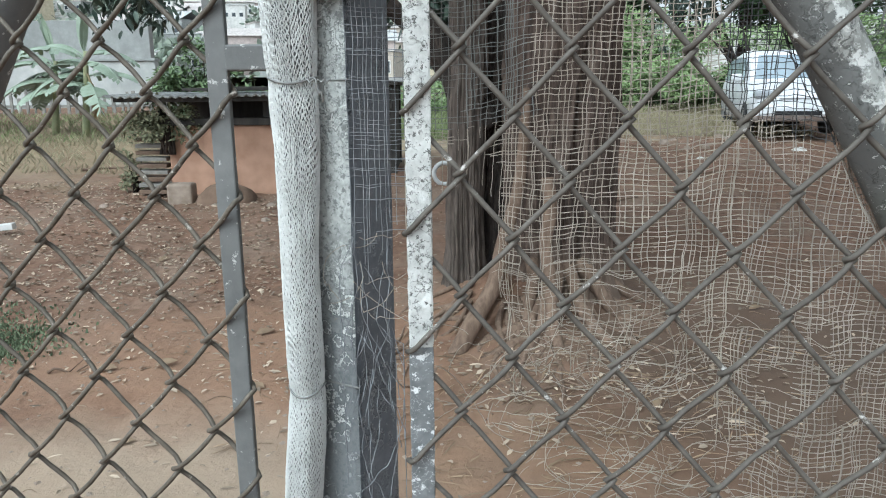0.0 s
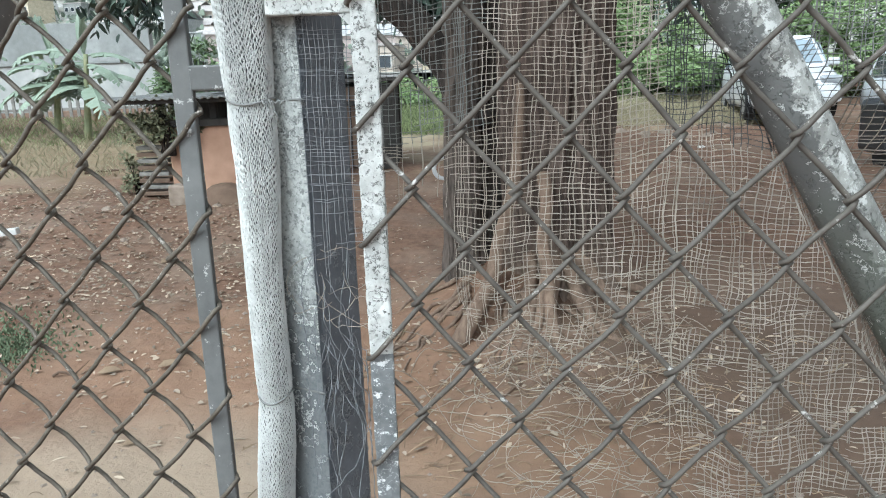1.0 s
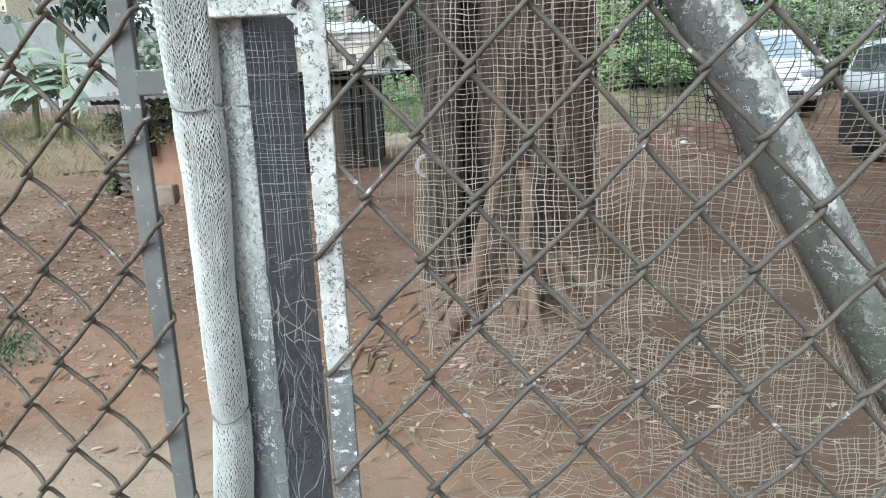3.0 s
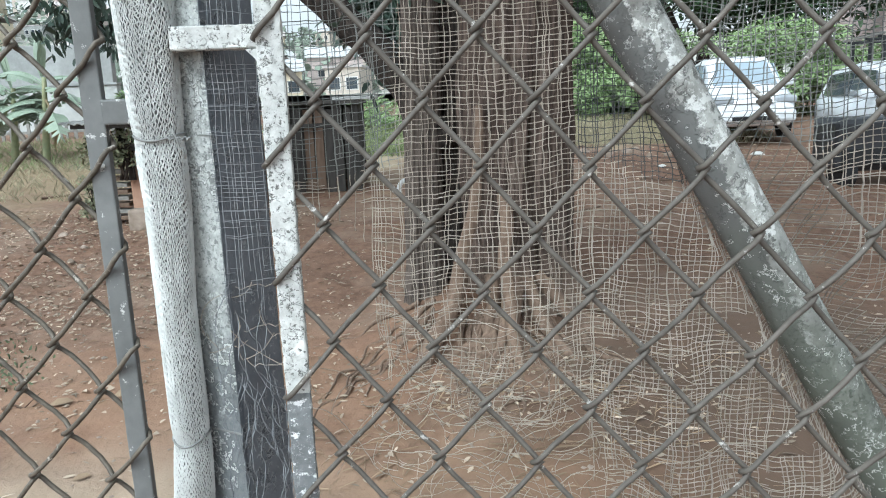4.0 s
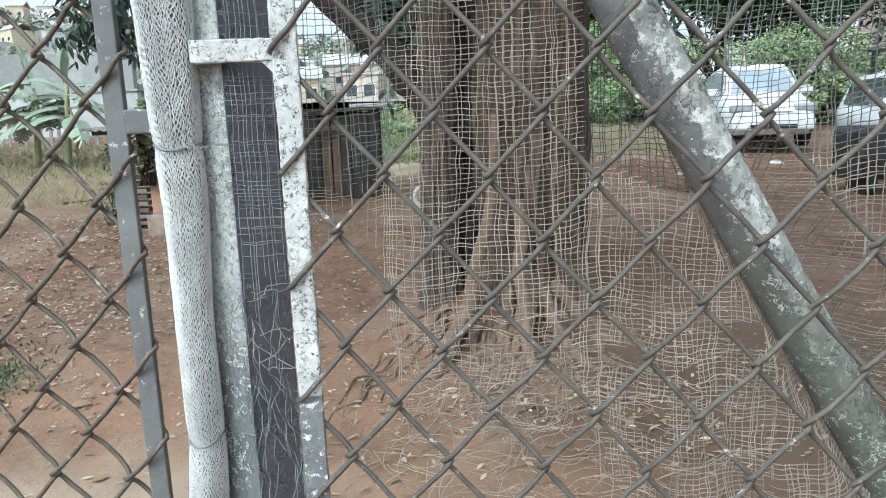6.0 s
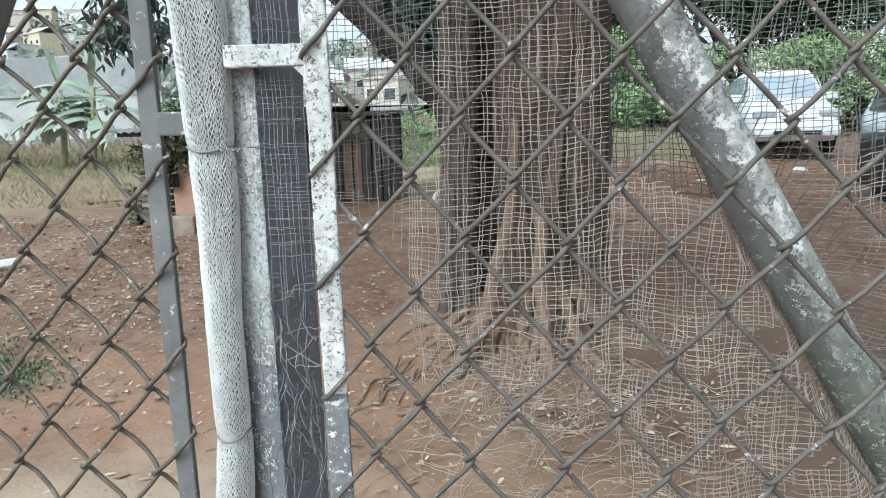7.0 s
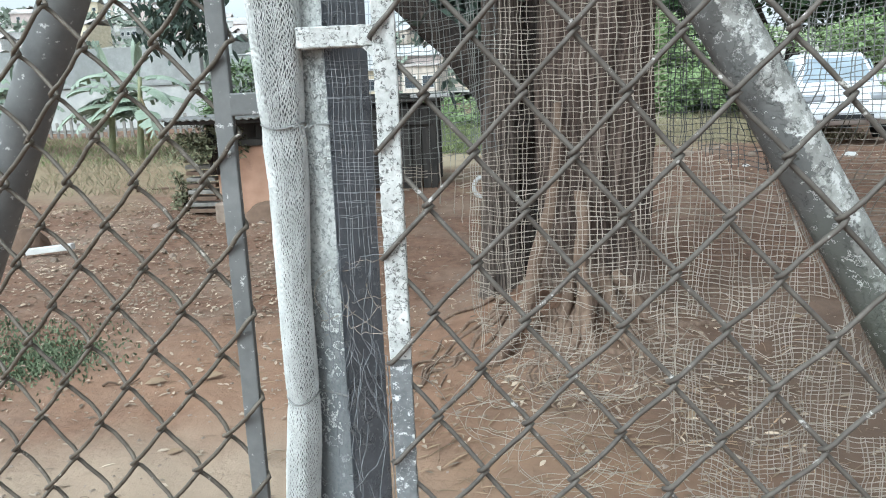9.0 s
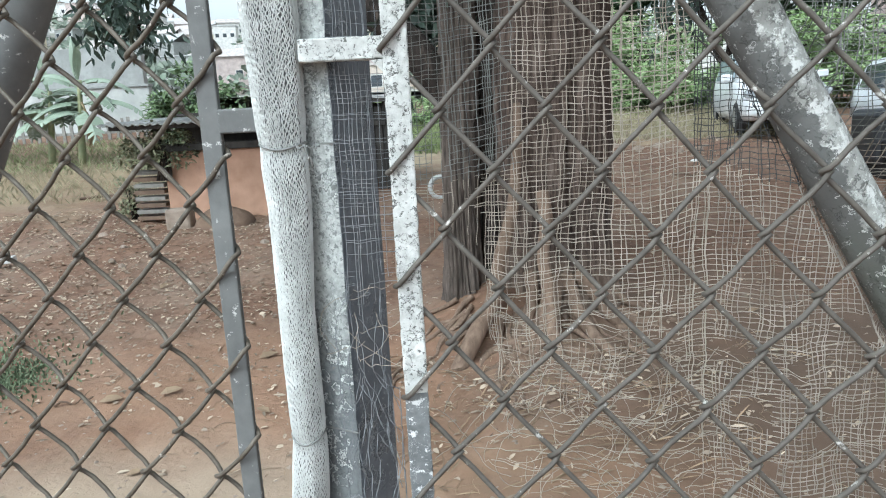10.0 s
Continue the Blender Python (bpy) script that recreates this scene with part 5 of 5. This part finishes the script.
hill()
random.seed(78)
hill_trees()
house(-14.2, 76, 2.0, 3.6, 5, 3.2, "house_yellow", "roof_grey", "cream house with a pale sheet roof", 12, True, 2)
house(-7.0, 72, 2.0, 3.4, 6, 3.2, "house_tan", "roof_tile", "tan house with a flat roof paled for haze", -6, False, 2, 1)
house(-34.0, 70, 2.4, 7, 6, 3.0, "house_white", "roof_grey", "white house with a long pale roof", 5, True, 3)
house(23.2, 30, 1.5, 9, 6, 4.6, "house_pink", "roof_tile", "pinkish-brown house beyond the trees", -14, False, 3, 1)
house(8.3, 45, 1.8, 6, 6, 4.2, "house_tan", "roof_tile", "tan house with a clay roof behind trees", -10, True, 3)
for k in range(130):
    hy = rnd(105, 285)
    hx = hy * rnd(-0.72, 0.12)
    house(hx, hy, hill_z(hx, hy), rnd(5, 10), rnd(5, 8), rnd(2.8, 6.5), random.choice(["house_white", "house_tan", "house_white", "house_pink", "plaster_grey", "house_yellow"]), random.choice(["roof_tile", "roof_grey", "roof_tile"]),
          "small house on the far hillside", rnd(-35, 35), rnd(0, 1) < 0.6, random.choice([2, 3]))


# ---- parked vehicles ----
def loft(sections):
    """Skin over cross sections of equal count, closed at both ends."""
    g = Geo()
    n = len(sections[0])
    for s in sections:
        g.v += [tuple(p) for p in s]
    g.f = [(i * n + k, i * n + (k + 1) % n, (i + 1) * n + (k + 1) % n, (i + 1) * n + k) for i in range(len(sections) - 1) for k in range(n)]
    g.f += [tuple(reversed(range(n))), tuple((len(sections) - 1) * n + k for k in range(n))]
    return g


def car(name, label, x, y, heading, paint, lower, length=3.8, width=1.62, height=1.45, rack=False, glass="glass", side_glass="glass"):
    """A hatchback; its own x axis points to the front."""
    z = ground_z(x, y)
    ob = thing(name, label, "car", (x, y, z))
    ob.rotation_euler = (0, 0, radians(heading))
    L, W, H = length, width / 2, height
    # body below the windows: station, half width, floor, shoulder height
    st = [(-L / 2, 0.86, 0.42, 0.80), (-L / 2 + 0.06, 0.94, 0.3, 0.93), (-L / 2 + 0.5, 1.0, 0.22, 0.95), (0, 1.0, 0.2, 0.93), (L / 2 - 1.05, 1.0, 0.2, 0.92), (L / 2 - 0.7, 0.98, 0.2, 0.87), (L / 2 - 0.25, 0.94, 0.22, 0.76), (L / 2 - 0.06, 0.88, 0.26, 0.66), (L / 2, 0.78, 0.36, 0.56)]
    secs = []
    for sx, w, lo, hi in st:
        w *= W
        hi *= H / 1.45
        secs.append([(sx, -w * 0.9, lo), (sx, -w, lo + 0.12), (sx, -w, lo + (hi - lo) * 0.6), (sx, -w * 0.96, hi - 0.06), (sx, -w * 0.82, hi), (sx, 0, hi + 0.03), (sx, w * 0.82, hi), (sx, w * 0.96, hi - 0.06), (sx, w, lo + (hi - lo) * 0.6), (sx, w, lo + 0.12), (sx, w * 0.9, lo)])
    part("body", loft(secs), M[paint], ob, smooth=True, local=True)
    # cabin: pillars and roof over a glass house
    b = 0.87 * H / 1.45
    cab = [(-L / 2 + 0.12, 0.88, b, b + 0.02), (-L / 2 + 0.42, 0.8, b, H - 0.08), (-0.35, 0.78, b, H), (0.25, 0.78, b, H - 0.03), (L / 2 - 1.3, 0.76, b, H - 0.12), (L / 2 - 0.78, 0.86, b - 0.04, b + 0.0)]
    secs = []
    for sx, w, lo, hi in cab:
        w *= W
        secs.append([(sx, -W * 0.93, lo - 0.05), (sx, -w, max(lo, hi - 0.09)), (sx, -w * 0.86, hi), (sx, 0, hi + 0.02), (sx, w * 0.86, hi), (sx, w, max(lo, hi - 0.09)), (sx, W * 0.93, lo - 0.05)])
    part("cabin", loft(secs), M[paint], ob, smooth=False, local=True)

    def quad(name, pts, mat, lift):
        a, bq, c, d = [Vector(p) for p in pts]
        nrm = (bq - a).cross(d - a).normalized() * lift
        g = Geo().add([a, bq, c, d, a + nrm, bq + nrm, c + nrm, d + nrm], [(3, 2, 1, 0), (4, 5, 6, 7), (0, 1, 5, 4), (1, 2, 6, 5), (2, 3, 7, 6), (3, 0, 4, 7)])
        return part(name, g, M[mat], ob, local=True)

    f0, f1 = L / 2 - 0.84, L / 2 - 1.26
    quad("windscreen", [(f0, -W * 0.74, b + 0.05), (f0, W * 0.74, b + 0.05), (f1, W * 0.6, H - 0.13), (f1, -W * 0.6, H - 0.13)], glass, 0.02)
    for s in (1, -1):
        fr = [(L / 2 - 1.12, s * W * 0.925, b + 0.05), (-0.2, s * W * 0.925, b + 0.05), (-0.2, s * W * 0.815, H - 0.12), (L / 2 - 1.42, s * W * 0.815, H - 0.16)]
        rr = [(-0.28, s * W * 0.925, b + 0.05), (-L / 2 + 0.5, s * W * 0.915, b + 0.05), (-L / 2 + 0.62, s * W * 0.83, H - 0.17), (-0.28, s * W * 0.815, H - 0.12)]
        for q in (fr, rr):
            quad("side_window", q if s < 0 else q[::-1], side_glass, -0.02)
        m = Geo().box((L / 2 - 1.2, s * W * 0.98 - 0.02 + (0.0 if s > 0 else -0.16), b + 0.02), (L / 2 - 1.1, s * W * 0.98 + 0.18 + (0.0 if s > 0 else -0.16), b + 0.15), 0.03)
        part("mirror", m, M[paint], ob, local=True)
        part("headlight", Geo().box((L / 2 - 0.26, s * W * 0.68 - 0.17, 0.6), (L / 2 - 0.01, s * W * 0.68 + 0.17, 0.73), 0.04), M["lamp"], ob, "clear headlight", local=True)
        for ax in (L / 2 - 0.68, -L / 2 + 0.62):
            yw = s * (W - 0.09)
            tyre = Geo()
            tyre.tube([(ax, yw - 0.085, 0.27), (ax, yw - 0.07, 0.27), (ax, yw + 0.07, 0.27), (ax, yw + 0.085, 0.27)], [0.235, 0.275, 0.275, 0.235], 28)
            wheel = part("wheel", tyre, M["black"], ob, "black tyre", smooth=False, local=True)
            part("rim", Geo().tube([(ax, yw - 0.09 if s < 0 else yw + 0.02, 0.27), (ax, yw - 0.02 if s < 0 else yw + 0.09, 0.27)], 0.17, 20), M["chrome"], wheel, local=True)
    part("bumper", Geo().box((L / 2 - 0.18, -W * 0.9, 0.3), (L / 2 + 0.05, W * 0.9, 0.5), 0.05), M[lower], ob, local=True)
    part("grille", Geo().box((L / 2 - 0.1, -W * 0.4, 0.59), (L / 2 + 0.012, W * 0.4, 0.615), 0.008), M["chrome"], ob, local=True)
    part("air_intake", Geo().box((L / 2, -W * 0.5, 0.33), (L / 2 + 0.056, W * 0.5, 0.4), 0.006), M["black"], ob, local=True)
    if rack:
        for sx in (-0.9, -0.1, 0.45):
            part("rack_bar", Geo().box((sx, -W * 0.8, H + 0.3), (sx + 0.05, W * 0.8, H + 0.34), 0.01).box((sx, -W * 0.72, H - 0.02), (sx + 0.05, -W * 0.66, H + 0.3), 0.005).box((sx, W * 0.66, H - 0.02), (sx + 0.05, W * 0.72, H + 0.3), 0.005), M["black"], ob, local=True)
        for s in (-1, 1):
            part("rack_rail", Geo().box((-1.1, s * W * 0.78 - 0.02, H + 0.34), (0.7, s * W * 0.78 + 0.02, H + 0.38), 0.008), M["grey_wood"], ob, local=True)
        part("rack_box", Geo().box((-0.35, -W * 0.35, H + 0.385), (0.2, W * 0.3, H + 0.5), 0.02), M["white_plastic"], ob, "white box on the roof rack", local=True)
    return ob


car("white_car", "white hatchback parked on bare earth by the shrubs", 6.03, 13.7, -102, "car_white", "car_white", 3.6, 1.45, 1.46)
car("dark_car", "silver and black estate car with a roof rack", 7.45, 10.7, -104, "car_silver", "car_dark", 4.1, 1.7, 1.4, True, "glass", "glass_dark")


def covered_trailer():
    z = ground_z(0, 8.2) - 0.02
    ob = thing("trailer", "black covered trailer in front of the silver car", "trailer", (5.7, 8.7, z))
    part("cover", Geo().box((5.0, 8.35, z + 0.22), (6.6, 8.95, z + 0.86), 0.07), M["car_dark"], ob, "black cover with soft edges")
    for x in (5.12, 6.4):
        part("wheel", Geo().tube([(x, 8.55, z + 0.2), (x + 0.14, 8.55, z + 0.2)], 0.22, 20), M["black"], ob)
    part("tail_board", Geo().box((5.05, 8.3, z + 0.3), (6.55, 8.345, z + 0.5), 0.01), M["black"], ob)


covered_trailer()


def tan_sack():
    g = lump(7.2, 12.6, 0.16, 0.12, 0.17, 5.0)
    on_ground("sack", "tan cloth sack standing between the cars", "sack", 7.2, 12.6, g, M["sack"], True)


tan_sack()


def debris(x, y, s, seed, label):
    on_ground("plastic_bag", label, "bag", x, y, lump(x, y, s, s * 0.7, s * 0.55, seed, 16), M["white_plastic"], False)


debris(5.3, 11.0, 0.14, 4.0, "crumpled pale plastic bag on the soil by the white car")
debris(3.6, 10.4, 0.07, 9.0, "small pale plastic scrap on bare soil")
